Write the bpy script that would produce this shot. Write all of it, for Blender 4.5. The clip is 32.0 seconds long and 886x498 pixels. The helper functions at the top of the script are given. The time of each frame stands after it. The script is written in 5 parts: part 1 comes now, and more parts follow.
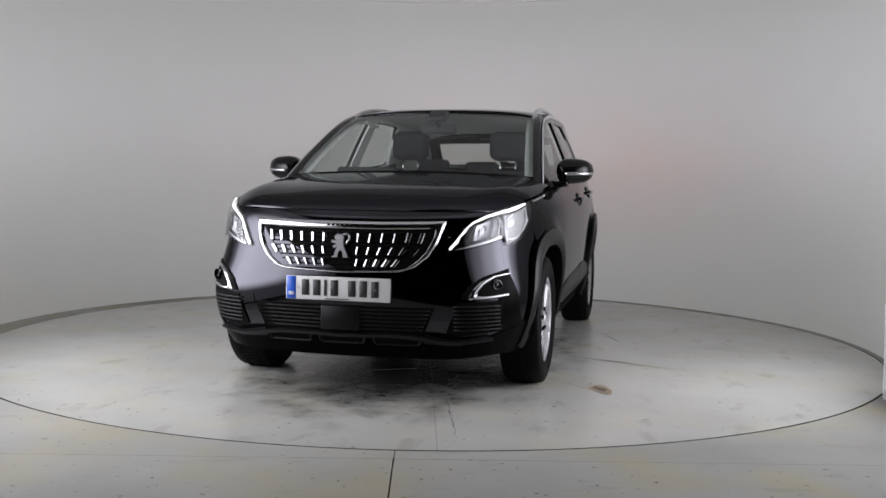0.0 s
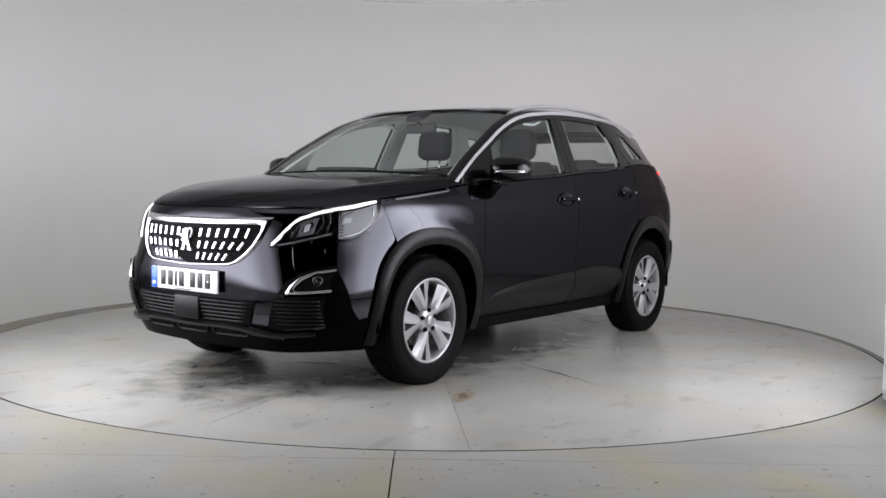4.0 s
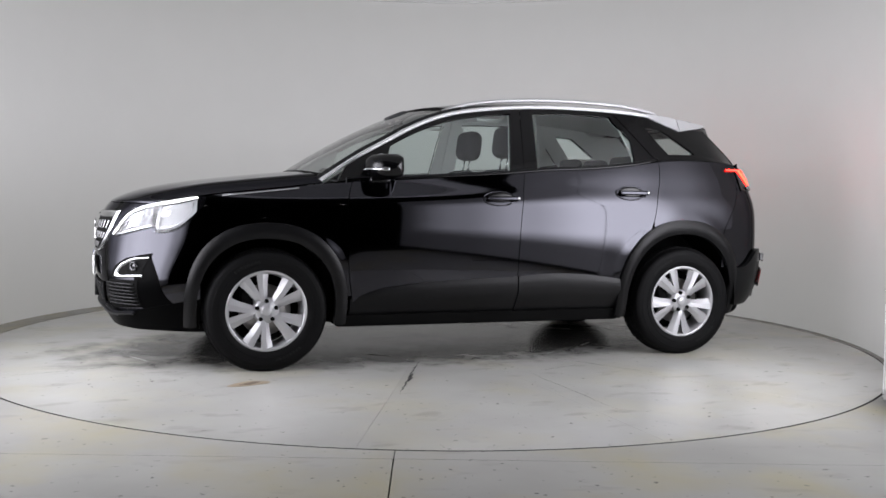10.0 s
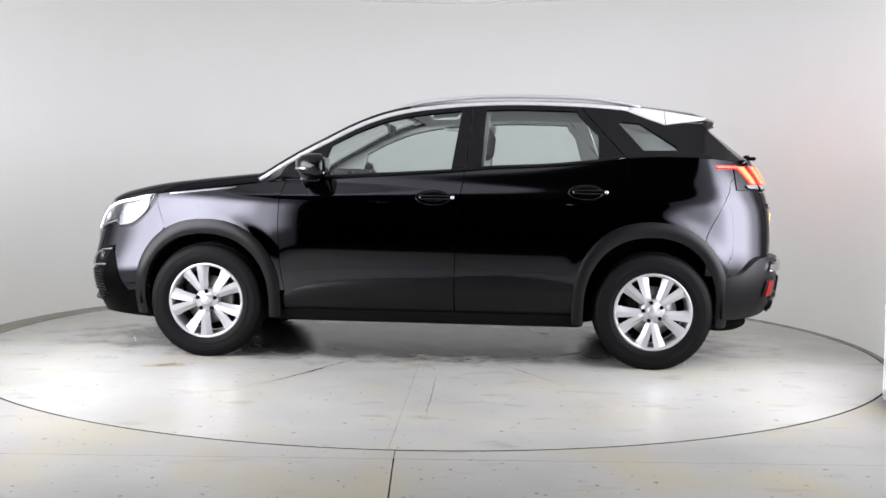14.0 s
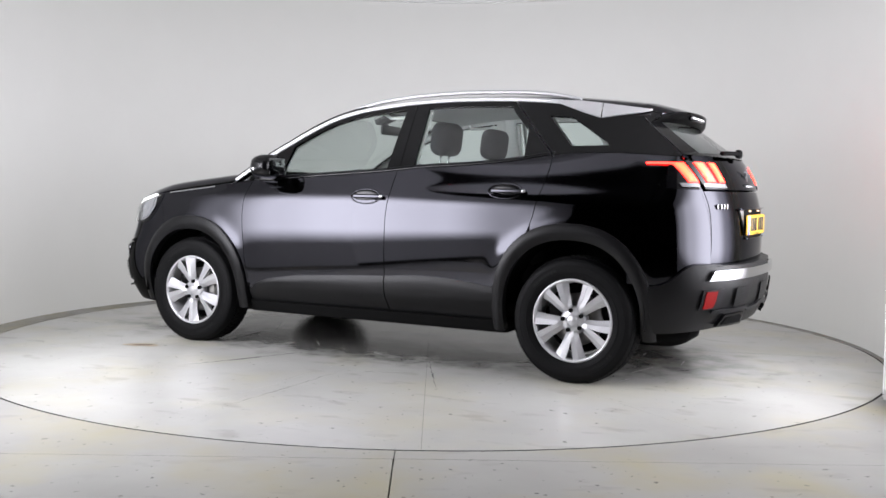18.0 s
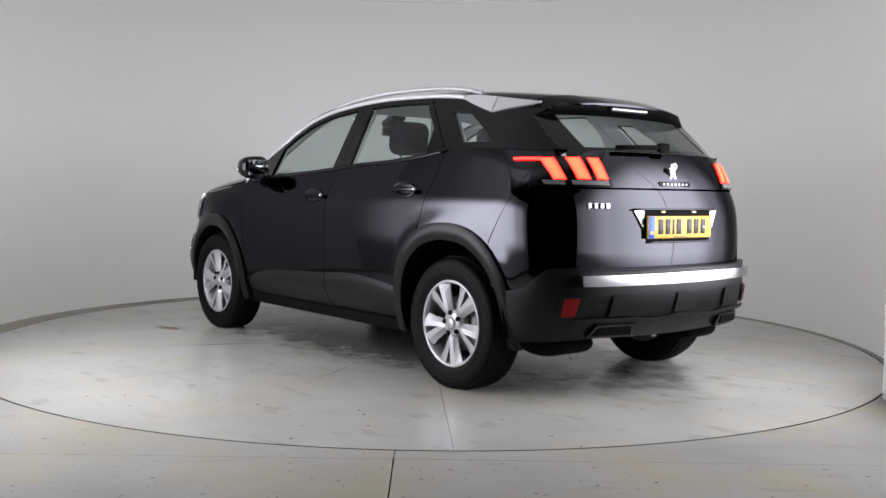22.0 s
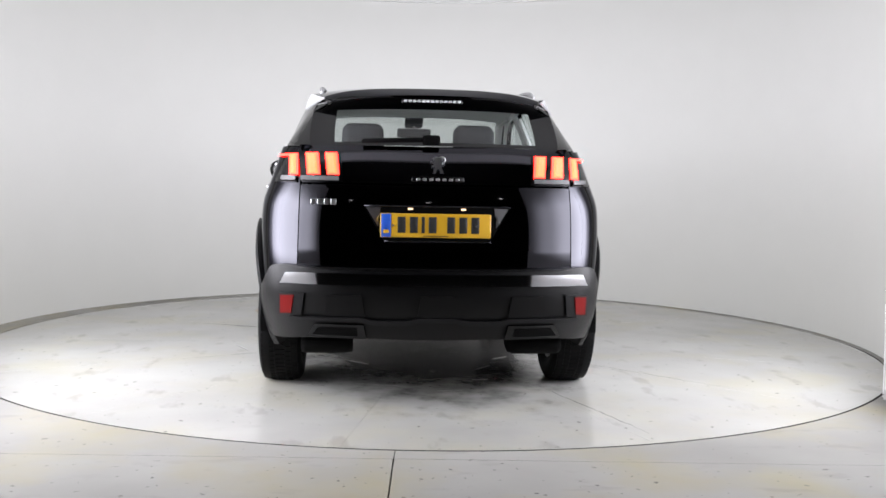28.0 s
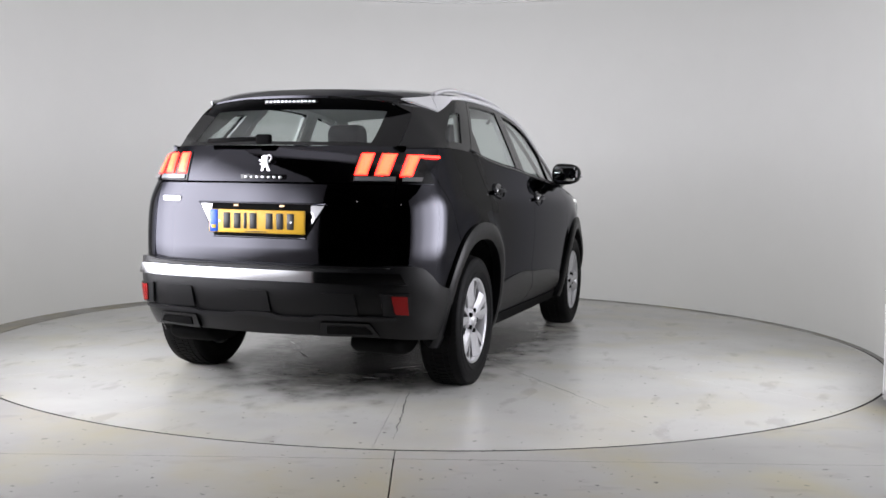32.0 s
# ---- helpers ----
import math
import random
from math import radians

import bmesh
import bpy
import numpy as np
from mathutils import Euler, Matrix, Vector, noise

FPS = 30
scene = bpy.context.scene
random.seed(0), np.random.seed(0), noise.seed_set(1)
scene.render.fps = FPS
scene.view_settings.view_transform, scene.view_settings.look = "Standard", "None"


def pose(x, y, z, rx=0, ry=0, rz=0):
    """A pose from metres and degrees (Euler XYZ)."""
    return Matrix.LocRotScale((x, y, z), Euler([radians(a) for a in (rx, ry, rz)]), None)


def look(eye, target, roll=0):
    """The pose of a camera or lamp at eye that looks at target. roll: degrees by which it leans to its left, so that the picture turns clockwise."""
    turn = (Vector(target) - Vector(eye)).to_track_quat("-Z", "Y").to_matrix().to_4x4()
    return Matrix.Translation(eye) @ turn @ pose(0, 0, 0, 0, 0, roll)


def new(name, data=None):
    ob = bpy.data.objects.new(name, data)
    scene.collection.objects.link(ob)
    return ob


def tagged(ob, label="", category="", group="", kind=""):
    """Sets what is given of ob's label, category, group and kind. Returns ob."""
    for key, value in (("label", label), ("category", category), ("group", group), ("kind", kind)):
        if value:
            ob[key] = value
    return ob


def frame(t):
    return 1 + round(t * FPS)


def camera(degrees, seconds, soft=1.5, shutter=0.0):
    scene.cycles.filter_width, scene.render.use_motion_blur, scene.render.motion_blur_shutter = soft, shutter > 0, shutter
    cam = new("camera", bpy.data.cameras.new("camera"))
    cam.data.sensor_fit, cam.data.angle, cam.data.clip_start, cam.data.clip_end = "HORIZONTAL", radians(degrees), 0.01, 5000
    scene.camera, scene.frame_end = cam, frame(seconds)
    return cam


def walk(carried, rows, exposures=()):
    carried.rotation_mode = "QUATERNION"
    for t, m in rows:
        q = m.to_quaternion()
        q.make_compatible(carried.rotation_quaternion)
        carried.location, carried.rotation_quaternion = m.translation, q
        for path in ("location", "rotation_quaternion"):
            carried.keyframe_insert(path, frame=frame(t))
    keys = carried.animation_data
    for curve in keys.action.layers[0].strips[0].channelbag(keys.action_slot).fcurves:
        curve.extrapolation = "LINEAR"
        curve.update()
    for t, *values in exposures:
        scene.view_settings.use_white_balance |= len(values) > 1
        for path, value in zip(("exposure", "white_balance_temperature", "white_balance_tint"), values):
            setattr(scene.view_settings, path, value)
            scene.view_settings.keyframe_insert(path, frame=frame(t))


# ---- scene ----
# a black five-door car turns on a round table in a white photo booth; the camera stands still before its opening
SECONDS = 32.0
EYE = (0.0, -6.771, 1.0416)
AHEAD = (0.013087, 0.998023, -0.061467)
cam = camera(48.77, SECONDS, soft=1.6)
EXPOSURES = [(0, 0.03), (3, 0.09), (6, 0.69), (7, 0.33), (9, 0.2), (10, 0.27), (11, 0.5), (12, 0.78), (13, 0.89), (14, 0.87), (17, 1.09), (18, 0.73), (20, 0.35), (21, 0.31), (23, 0.26), (25, 0.3), (28, 0.91), (29, 0.97), (30, 0.95), (32, 0.53)]
VIEW = look(EYE, [e + 10 * a for e, a in zip(EYE, AHEAD)], 0.994)
walk(cam, [(0, VIEW), (SECONDS, VIEW)], EXPOSURES)

# ---- light ----
world = bpy.data.worlds.new("hall_air")
world.use_nodes = True
world.node_tree.nodes["Background"].inputs[0].default_value = (0.01, 0.01, 0.011, 1)
world.node_tree.nodes["Background"].inputs[1].default_value = 0.2
scene.world = world

PANEL_LIGHT = 10.4
TABLE_START, TABLE_SPEED = 258.424, -5.7854
TABLE_RADIUS = 2.93
CAR_X, CAR_Y, CAR_TURN = -0.061, 0.116, -2.6


# ---- materials ----
def material(name):
    m = bpy.data.materials.new(name)
    m.use_nodes = True
    return m, m.node_tree, m.node_tree.nodes["Principled BSDF"]


def plain(name, colour, rough=0.5, metal=0.0, coat=0.0, grain=0.0, scale=300.0, bump=0.0, glow=None, power=0.0, spread=0.12):
    """A surface of one colour with a fine grain, slow wear and a little relief."""
    m, tree, b = material(name)
    n, l = tree.nodes, tree.links
    b.inputs["Roughness"].default_value = rough
    b.inputs["Metallic"].default_value = metal
    b.inputs["Coat Weight"].default_value = coat
    b.inputs["Coat Roughness"].default_value = 0.03
    co = n.new("ShaderNodeTexCoord")
    a = n.new("ShaderNodeTexNoise")
    a.inputs["Scale"].default_value = scale
    a.inputs["Detail"].default_value = 3
    c = n.new("ShaderNodeTexNoise")
    c.inputs["Scale"].default_value = 3.1
    c.inputs["Detail"].default_value = 4
    l.new(co.outputs["Object"], a.inputs["Vector"])
    l.new(co.outputs["Object"], c.inputs["Vector"])
    mix = n.new("ShaderNodeMix")
    mix.data_type = "RGBA"
    mix.inputs["A"].default_value = (*[v * (1 - spread) for v in colour], 1)
    mix.inputs["B"].default_value = (*[min(1, v * (1 + spread)) for v in colour], 1)
    add = n.new("ShaderNodeMath")
    add.operation = "MULTIPLY_ADD"
    add.inputs[1].default_value = grain
    l.new(a.outputs["Fac"], add.inputs[0])
    l.new(c.outputs["Fac"], add.inputs[2])
    l.new(add.outputs[0], mix.inputs["Factor"])
    l.new(mix.outputs["Result"], b.inputs["Base Color"])
    if bump:
        bp = n.new("ShaderNodeBump")
        bp.inputs["Strength"].default_value = bump
        bp.inputs["Distance"].default_value = 0.002
        l.new(a.outputs["Fac"], bp.inputs["Height"])
        l.new(bp.outputs["Normal"], b.inputs["Normal"])
    if glow:
        b.inputs["Emission Color"].default_value = (*glow, 1)
        b.inputs["Emission Strength"].default_value = power
    return m


def paint_metal():
    """Glossy black car paint: a clear coat over a base with a fine bluish flake."""
    m = plain("black_car_paint", (0.038, 0.038, 0.0445), 0.05, 1.0, 0.3, 0.3, 900, 0.0, spread=0.04)
    b = m.node_tree.nodes["Principled BSDF"]
    b.inputs["Specular Tint"].default_value = (0.3, 0.3, 0.32, 1)
    b.inputs["Coat Roughness"].default_value = 0.025
    b.inputs["Coat IOR"].default_value = 1.45
    return m


def pane(name, tint, gloss=1.5, rough=0.0):
    """A thin sheet of glass: light passes tinted, and the gloss grows at grazing angles."""
    m = bpy.data.materials.new(name)
    m.use_nodes = True
    n, l = m.node_tree.nodes, m.node_tree.links
    n.clear()
    out = n.new("ShaderNodeOutputMaterial")
    t = n.new("ShaderNodeBsdfTransparent")
    t.inputs[0].default_value = (*tint, 1)
    g = n.new("ShaderNodeBsdfGlossy")
    g.inputs["Roughness"].default_value = rough
    f = n.new("ShaderNodeLayerWeight")
    f.inputs["Blend"].default_value = 0.5
    p = n.new("ShaderNodeMath")
    p.operation = "POWER"
    p.inputs[1].default_value = 5
    l.new(f.outputs["Facing"], p.inputs[0])
    k = n.new("ShaderNodeMath")
    k.operation = "MULTIPLY_ADD"
    k.inputs[1].default_value, k.inputs[2].default_value = 0.94, ((gloss - 1) / (gloss + 1)) ** 2
    l.new(p.outputs[0], k.inputs[0])
    mix = n.new("ShaderNodeMixShader")
    l.new(k.outputs[0], mix.inputs[0])
    l.new(t.outputs[0], mix.inputs[1])
    l.new(g.outputs[0], mix.inputs[2])
    l.new(mix.outputs[0], out.inputs[0])
    return m


def worn_floor(name, colour, yellow, rough_lo=0.22, rough_hi=0.42, shine=0.5, dirt_shade=False):
    """Painted concrete: grey, slightly glossy, with scuffs, yellowed patches and small chips."""
    m, tree, b = material(name)
    n, l = tree.nodes, tree.links
    co = n.new("ShaderNodeTexCoord")

    def tex(scale, detail, lo, hi, kind="ShaderNodeTexNoise", stretch=None):
        t = n.new(kind)
        t.inputs["Scale"].default_value = scale
        if "Detail" in t.inputs:
            t.inputs["Detail"].default_value = detail
        if stretch:
            mp = n.new("ShaderNodeMapping")
            mp.inputs["Scale"].default_value = stretch
            l.new(co.outputs["Object"], mp.inputs[0])
            l.new(mp.outputs[0], t.inputs["Vector"])
        else:
            l.new(co.outputs["Object"], t.inputs["Vector"])
        r = n.new("ShaderNodeMapRange")
        r.inputs["From Min"].default_value, r.inputs["From Max"].default_value = lo, hi
        l.new(t.outputs[0], r.inputs["Value"])
        return r.outputs[0]

    def blend(fac, a, c, amount):
        s = n.new("ShaderNodeMath")
        s.operation = "MULTIPLY"
        s.inputs[1].default_value = amount
        l.new(fac, s.inputs[0])
        mx = n.new("ShaderNodeMix")
        mx.data_type = "RGBA"
        l.new(s.outputs[0], mx.inputs["Factor"])
        if isinstance(a, tuple):
            mx.inputs["A"].default_value = (*a, 1)
        else:
            l.new(a, mx.inputs["A"])
        mx.inputs["B"].default_value = (*c, 1)
        return mx.outputs["Result"]

    k = blend(tex(0.9, 5, 0.35, 0.7), colour, tuple(v * 0.74 for v in colour), 0.85)
    k = blend(tex(1.6, 4, 0.47, 0.66), k, (colour[0] * 0.98, colour[1] * 0.91, colour[2] * 0.66), yellow)
    k = blend(tex(7.0, 6, 0.62, 0.72), k, tuple(v * 0.76 for v in colour), 0.3)
    k = blend(tex(3.0, 8, 0.60, 0.68, stretch=(1, 2.2, 1)), k, (0.17, 0.163, 0.152), 0.25)
    k = blend(tex(26.0, 3, 0.69, 0.72), k, (0.09, 0.085, 0.08), 0.75)
    if dirt_shade:
        # a ragged oval of wet dirt, with the car's shade painted into it
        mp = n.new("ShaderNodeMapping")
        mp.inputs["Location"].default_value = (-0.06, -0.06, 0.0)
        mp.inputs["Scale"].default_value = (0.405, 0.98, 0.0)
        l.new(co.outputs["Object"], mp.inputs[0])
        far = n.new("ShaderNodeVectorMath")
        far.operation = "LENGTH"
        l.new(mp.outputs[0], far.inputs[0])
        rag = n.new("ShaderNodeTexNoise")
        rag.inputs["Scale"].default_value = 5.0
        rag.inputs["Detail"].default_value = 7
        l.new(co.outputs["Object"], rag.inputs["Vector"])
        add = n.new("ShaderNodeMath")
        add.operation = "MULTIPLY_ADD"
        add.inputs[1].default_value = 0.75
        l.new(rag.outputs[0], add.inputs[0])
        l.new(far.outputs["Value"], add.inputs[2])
        soil_shade = n.new("ShaderNodeMapRange")
        soil_shade.interpolation_type = "SMOOTHSTEP"
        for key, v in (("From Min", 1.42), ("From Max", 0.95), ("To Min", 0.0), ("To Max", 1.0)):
            soil_shade.inputs[key].default_value = v
        l.new(add.outputs[0], soil_shade.inputs["Value"])
        k = blend(soil_shade.outputs[0], k, (0.075, 0.073, 0.069), 0.86)
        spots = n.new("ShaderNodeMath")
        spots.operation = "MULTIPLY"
        l.new(soil_shade.outputs[0], spots.inputs[0])
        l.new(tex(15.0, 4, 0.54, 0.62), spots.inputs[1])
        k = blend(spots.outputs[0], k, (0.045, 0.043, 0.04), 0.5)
    l.new(k, b.inputs["Base Color"])
    rough = n.new("ShaderNodeMapRange")
    rough.inputs["To Min"].default_value, rough.inputs["To Max"].default_value = rough_lo, rough_hi
    b.inputs["Specular IOR Level"].default_value = shine
    nz = n.new("ShaderNodeTexNoise")
    nz.inputs["Scale"].default_value = 4
    l.new(co.outputs["Object"], nz.inputs["Vector"])
    l.new(nz.outputs[0], rough.inputs["Value"])
    l.new(rough.outputs[0], b.inputs["Roughness"])
    fine = n.new("ShaderNodeTexNoise")
    fine.inputs["Scale"].default_value = 60
    l.new(co.outputs["Object"], fine.inputs["Vector"])
    bp = n.new("ShaderNodeBump")
    bp.inputs["Strength"].default_value = 0.06
    bp.inputs["Distance"].default_value = 0.004
    l.new(fine.outputs[0], bp.inputs["Height"])
    l.new(bp.outputs[0], b.inputs["Normal"])
    return m


PAINT = paint_metal()
GLOSS = plain("gloss_black_trim", (0.002, 0.002, 0.0023), 0.1)
PLASTIC = plain("textured_dark_plastic", (0.0028, 0.0028, 0.0031), 0.36, 0, 0, 0.5, 700, 0.15)
UNDER = plain("matt_black_underbody", (0.004, 0.004, 0.004), 0.85)
RUBBER = plain("tyre_rubber", (0.0032, 0.0032, 0.0034), 0.6, 0, 0, 0.4, 400, 0.15)
SIDEMARK = plain("raised_rubber_marks", (0.008, 0.008, 0.008), 0.6)
CHROME = plain("polished_chrome", (0.58, 0.585, 0.6), 0.08, 1.0, spread=0.02)
SATIN = plain("satin_silver_trim", (0.5, 0.5, 0.51), 0.3, 1.0, spread=0.03)
FIN = plain("bright_satin_fin", (0.55, 0.55, 0.56), 0.45, 0.4, spread=0.03)
RIM = plain("silver_wheel_paint", (0.4, 0.4, 0.41), 0.36, 0.5, 0.1, spread=0.05)
STEEL = plain("brake_steel", (0.28, 0.27, 0.26), 0.4, 0.9)
HOLE = plain("black_recess", (0.003, 0.003, 0.003), 0.7)
GREYCLOTH = plain("pale_grey_headlining", (0.66, 0.68, 0.66), 0.9, 0, 0, 0.4, 500, 0.2)
SEATCLOTH = plain("charcoal_seat_cloth", (0.035, 0.036, 0.04), 0.9, 0, 0, 0.6, 600, 0.4)
DASH = plain("dark_grey_dashboard", (0.03, 0.031, 0.033), 0.6, 0, 0, 0.5, 500, 0.2)
WHITE = plain("white_plate", (0.6, 0.6, 0.595), 0.35)
YELLOW = plain("yellow_plate", (0.66, 0.38, 0.02), 0.35)
BLUE = plain("blue_plate_band", (0.02, 0.1, 0.55), 0.35)
INK = plain("black_lettering", (0.012, 0.012, 0.012), 0.5)
RED = plain("red_lamp_lens", (0.15, 0.005, 0.005), 0.25, 0, 0.0)
TAIL = plain("lit_red_tail_lamp", (0.6, 0.02, 0.01), 0.2, glow=(1.0, 0.009, 0.006), power=17.0)
TAILCORE = plain("lit_tail_lamp_core", (0.7, 0.1, 0.02), 0.2, glow=(1.0, 0.06, 0.03), power=4.5)
TAILMID = plain("lit_tail_lamp_glow", (0.7, 0.06, 0.02), 0.2, glow=(1.0, 0.03, 0.01), power=9.0)
DRL = plain("lit_white_lamp", (0.9, 0.9, 0.9), 0.2, glow=(1.0, 0.99, 0.97), power=1.4)
LEDS = plain("clear_lamp_beads", (0.75, 0.75, 0.77), 0.2, 0.4)
CLEARSTRIP = plain("clear_ribbed_strip", (0.16, 0.16, 0.165), 0.2, 0.3)
PLATELAMP = plain("lit_plate_lamp", (0.6, 0.5, 0.4), 0.4, glow=(1.0, 0.62, 0.35), power=1.2)
BLADE = plain("grey_bumper_blade", (0.007, 0.007, 0.0077), 0.35, 0, 0, 0.4, 500, 0.1)
LAMPFACET = plain("dark_lamp_facets", (0.07, 0.07, 0.073), 0.25, 1.0, spread=0.2)
LAMPGREY = plain("pale_lamp_reflector", (0.2, 0.2, 0.204), 0.35, 0.12, 0.0, 0.6, 90, 0.2, spread=0.3)
LAMPBOWL = plain("polished_lamp_bowl", (0.42, 0.42, 0.43), 0.25, 0.75, spread=0.1)
DARKPLASTIC = plain("fine_black_plastic", (0.001, 0.001, 0.0011), 0.35, 0, 0, 0.5, 700, 0.12)
GLASS = pane("pale_tinted_glass", (0.8, 0.86, 0.84), 1.75)
SCREEN = pane("windscreen_glass", (0.78, 0.82, 0.8), 1.6)
DARKGLASS = pane("darker_rear_glass", (0.66, 0.69, 0.68), 1.65)
CLEAR = pane("clear_lamp_cover", (0.93, 0.94, 0.95), 1.42)
MIRROR = plain("mirror_glass", (0.55, 0.56, 0.57), 0.02, 1.0, spread=0.01)
# the wall's even emission is added to level its brightness
WALLPAINT = plain("booth_wall_with_glow", (0.5, 0.498, 0.498), 0.4, 0, 0, 0.2, 40, 0.03, glow=(1, 0.995, 0.99), power=0.19, spread=0.035)
# the ceiling's faint glow is added to fill the upper wall
CEILPAINT = plain("ceiling_with_added_glow", (0.3, 0.3, 0.3), 0.6, glow=(1, 1, 1), power=0.09, spread=0.03)
PLATEWHITE = plain("white_ring_paint", (0.8, 0.8, 0.8), 0.5, spread=0.03)
HALL = plain("dark_hall_paint", (0.05, 0.05, 0.052), 0.9)
TABLETOP = worn_floor("grey_table_paint", (0.475, 0.47, 0.446), 0.35, 0.2, 0.27, dirt_shade=True)
FLOOR = worn_floor("grey_floor_paint", (0.33, 0.326, 0.306), 0.75, 0.6, 0.8, 0.15)
UNSEENFLOOR = worn_floor("unseen_dark_floor", (0.014, 0.0138, 0.0135), 0.3, 0.7, 0.9, 0.1)
STAIN = plain("rust_brown_stain", (0.17, 0.135, 0.095), 0.7, 0, 0, 0.9, 60, 0.2, spread=0.5)
RUST = plain("dark_rust", (0.075, 0.055, 0.038), 0.7, 0, 0, 0.9, 80, 0.2, spread=0.6)
GRIME = plain("oily_floor_grime", (0.15, 0.144, 0.135), 0.3, 0, 0, 0.8, 30, 0.1, spread=0.45)
JOINT = plain("dark_joint", (0.018, 0.0175, 0.017), 0.8)


def diffuser(name, levels):
    """A lit white diffuser; its light falls off towards its foot, its head and its two ends."""
    m, tree, b = material(name)
    n, l = tree.nodes, tree.links
    b.inputs["Base Color"].default_value = (0.6, 0.597, 0.597, 1)
    b.inputs["Roughness"].default_value = 0.4
    b.inputs["Emission Color"].default_value = (0.93, 0.925, 1.0, 1)
    co = n.new("ShaderNodeTexCoord")
    sep = n.new("ShaderNodeSeparateXYZ")
    l.new(co.outputs["Object"], sep.inputs[0])

    def ramp(socket, a, c, lo, hi, kind="SMOOTHSTEP"):
        r = n.new("ShaderNodeMapRange")
        r.interpolation_type = kind
        for k, v in (("From Min", a), ("From Max", c), ("To Min", lo), ("To Max", hi)):
            r.inputs[k].default_value = v
        l.new(socket, r.inputs["Value"])
        return r.outputs[0]

    def times(p, q):
        t = n.new("ShaderNodeMath")
        t.operation = "MULTIPLY"
        l.new(p, t.inputs[0])
        if isinstance(q, float):
            t.inputs[1].default_value = q
        else:
            l.new(q, t.inputs[1])
        return t.outputs[0]

    along = n.new("ShaderNodeValToRGB")
    along.color_ramp.interpolation = "EASE"
    stops = along.color_ramp.elements
    while len(stops) < len(levels):
        stops.new(0.5)
    for e, (y, v) in zip(stops, levels):
        e.position = (y + 4.6) / 4.6
        e.color = (v, v, v, 1)
    l.new(ramp(sep.outputs[1], -4.6, 0.0, 0.0, 1.0, "LINEAR"), along.inputs[0])
    tall = times(ramp(sep.outputs[2], 0.36, 0.64, 0.03, 1.0), ramp(sep.outputs[2], 1.55, 2.45, 1.0, 0.05))
    l.new(times(times(tall, along.outputs[0]), PANEL_LIGHT), b.inputs["Emission Strength"])
    return m


WEST_LIGHT = diffuser("lit_west_panel", ((-4.5, 0.0), (-3.6, 0.28), (-2.8, 0.68), (-1.8, 0.86), (-1.4, 0.72), (-0.85, 0.13), (-0.35, 0.02)))
EAST_LIGHT = diffuser("lit_east_panel", ((-4.5, 0.0), (-3.6, 0.16), (-2.7, 0.42), (-1.9, 0.8), (-1.55, 0.78), (-1.15, 0.26), (-0.76, 0.04)))
LAMPGLOW = plain("lit_warm_lamp", (0.8, 0.8, 0.8), 0.5, glow=(1.0, 0.95, 0.88), power=6)


for dull, amount in ((RUBBER, 0.09), (SIDEMARK, 0.1), (UNDER, 0.05), (PLASTIC, 0.2), (GLOSS, 0.3), (WALLPAINT, 0.45), (RED, 0.2), (HOLE, 0.05), (DARKPLASTIC, 0.02), (BLADE, 0.2), (SEATCLOTH, 0.2)):
    dull.node_tree.nodes["Principled BSDF"].inputs["Specular IOR Level"].default_value = amount


# ---- mesh helpers ----
def mesh_of(name, verts, faces, mat, smooth=True):
    me = bpy.data.meshes.new(name)
    me.from_pydata([tuple(v) for v in verts], [], faces)
    me.materials.append(mat)
    if smooth:
        me.polygons.foreach_set("use_smooth", [True] * len(me.polygons))
    me.update()
    return me


def part(name, data, mat=None, parent=None, label=""):
    """Links a bmesh or a mesh as one object under a thing or part."""
    if isinstance(data, bmesh.types.BMesh):
        me = bpy.data.meshes.new(name)
        data.to_mesh(me)
        data.free()
        me.materials.append(mat)
        data = me
    ob = new(name, data)
    if parent:
        ob.parent = parent
    if label:
        tagged(ob, label)
    return ob


def box(cx, cy, cz, sx, sy, sz, bevel=0.0, segs=2, turn=None):
    bm = bmesh.new()
    bmesh.ops.create_cube(bm, size=1)
    bmesh.ops.scale(bm, vec=(sx, sy, sz), verts=bm.verts)
    if bevel:
        bmesh.ops.bevel(bm, geom=bm.edges[:], offset=bevel, segments=segs, profile=0.5, affect="EDGES")
        for f in bm.faces:
            f.smooth = True
    if turn is not None:
        bmesh.ops.transform(bm, matrix=turn, verts=bm.verts)
    bmesh.ops.translate(bm, vec=(cx, cy, cz), verts=bm.verts)
    return bm


def rod(a, b, r, n=10, r2=None):
    a, b = Vector(a), Vector(b)
    bm = bmesh.new()
    bmesh.ops.create_cone(bm, cap_ends=True, segments=n, radius1=r, radius2=r if r2 is None else r2, depth=(b - a).length)
    q = (b - a).to_track_quat("Z", "Y").to_matrix().to_4x4()
    bmesh.ops.transform(bm, matrix=Matrix.Translation((a + b) / 2) @ q, verts=bm.verts)
    for f in bm.faces:
        f.smooth = len(f.verts) == 4
    return bm


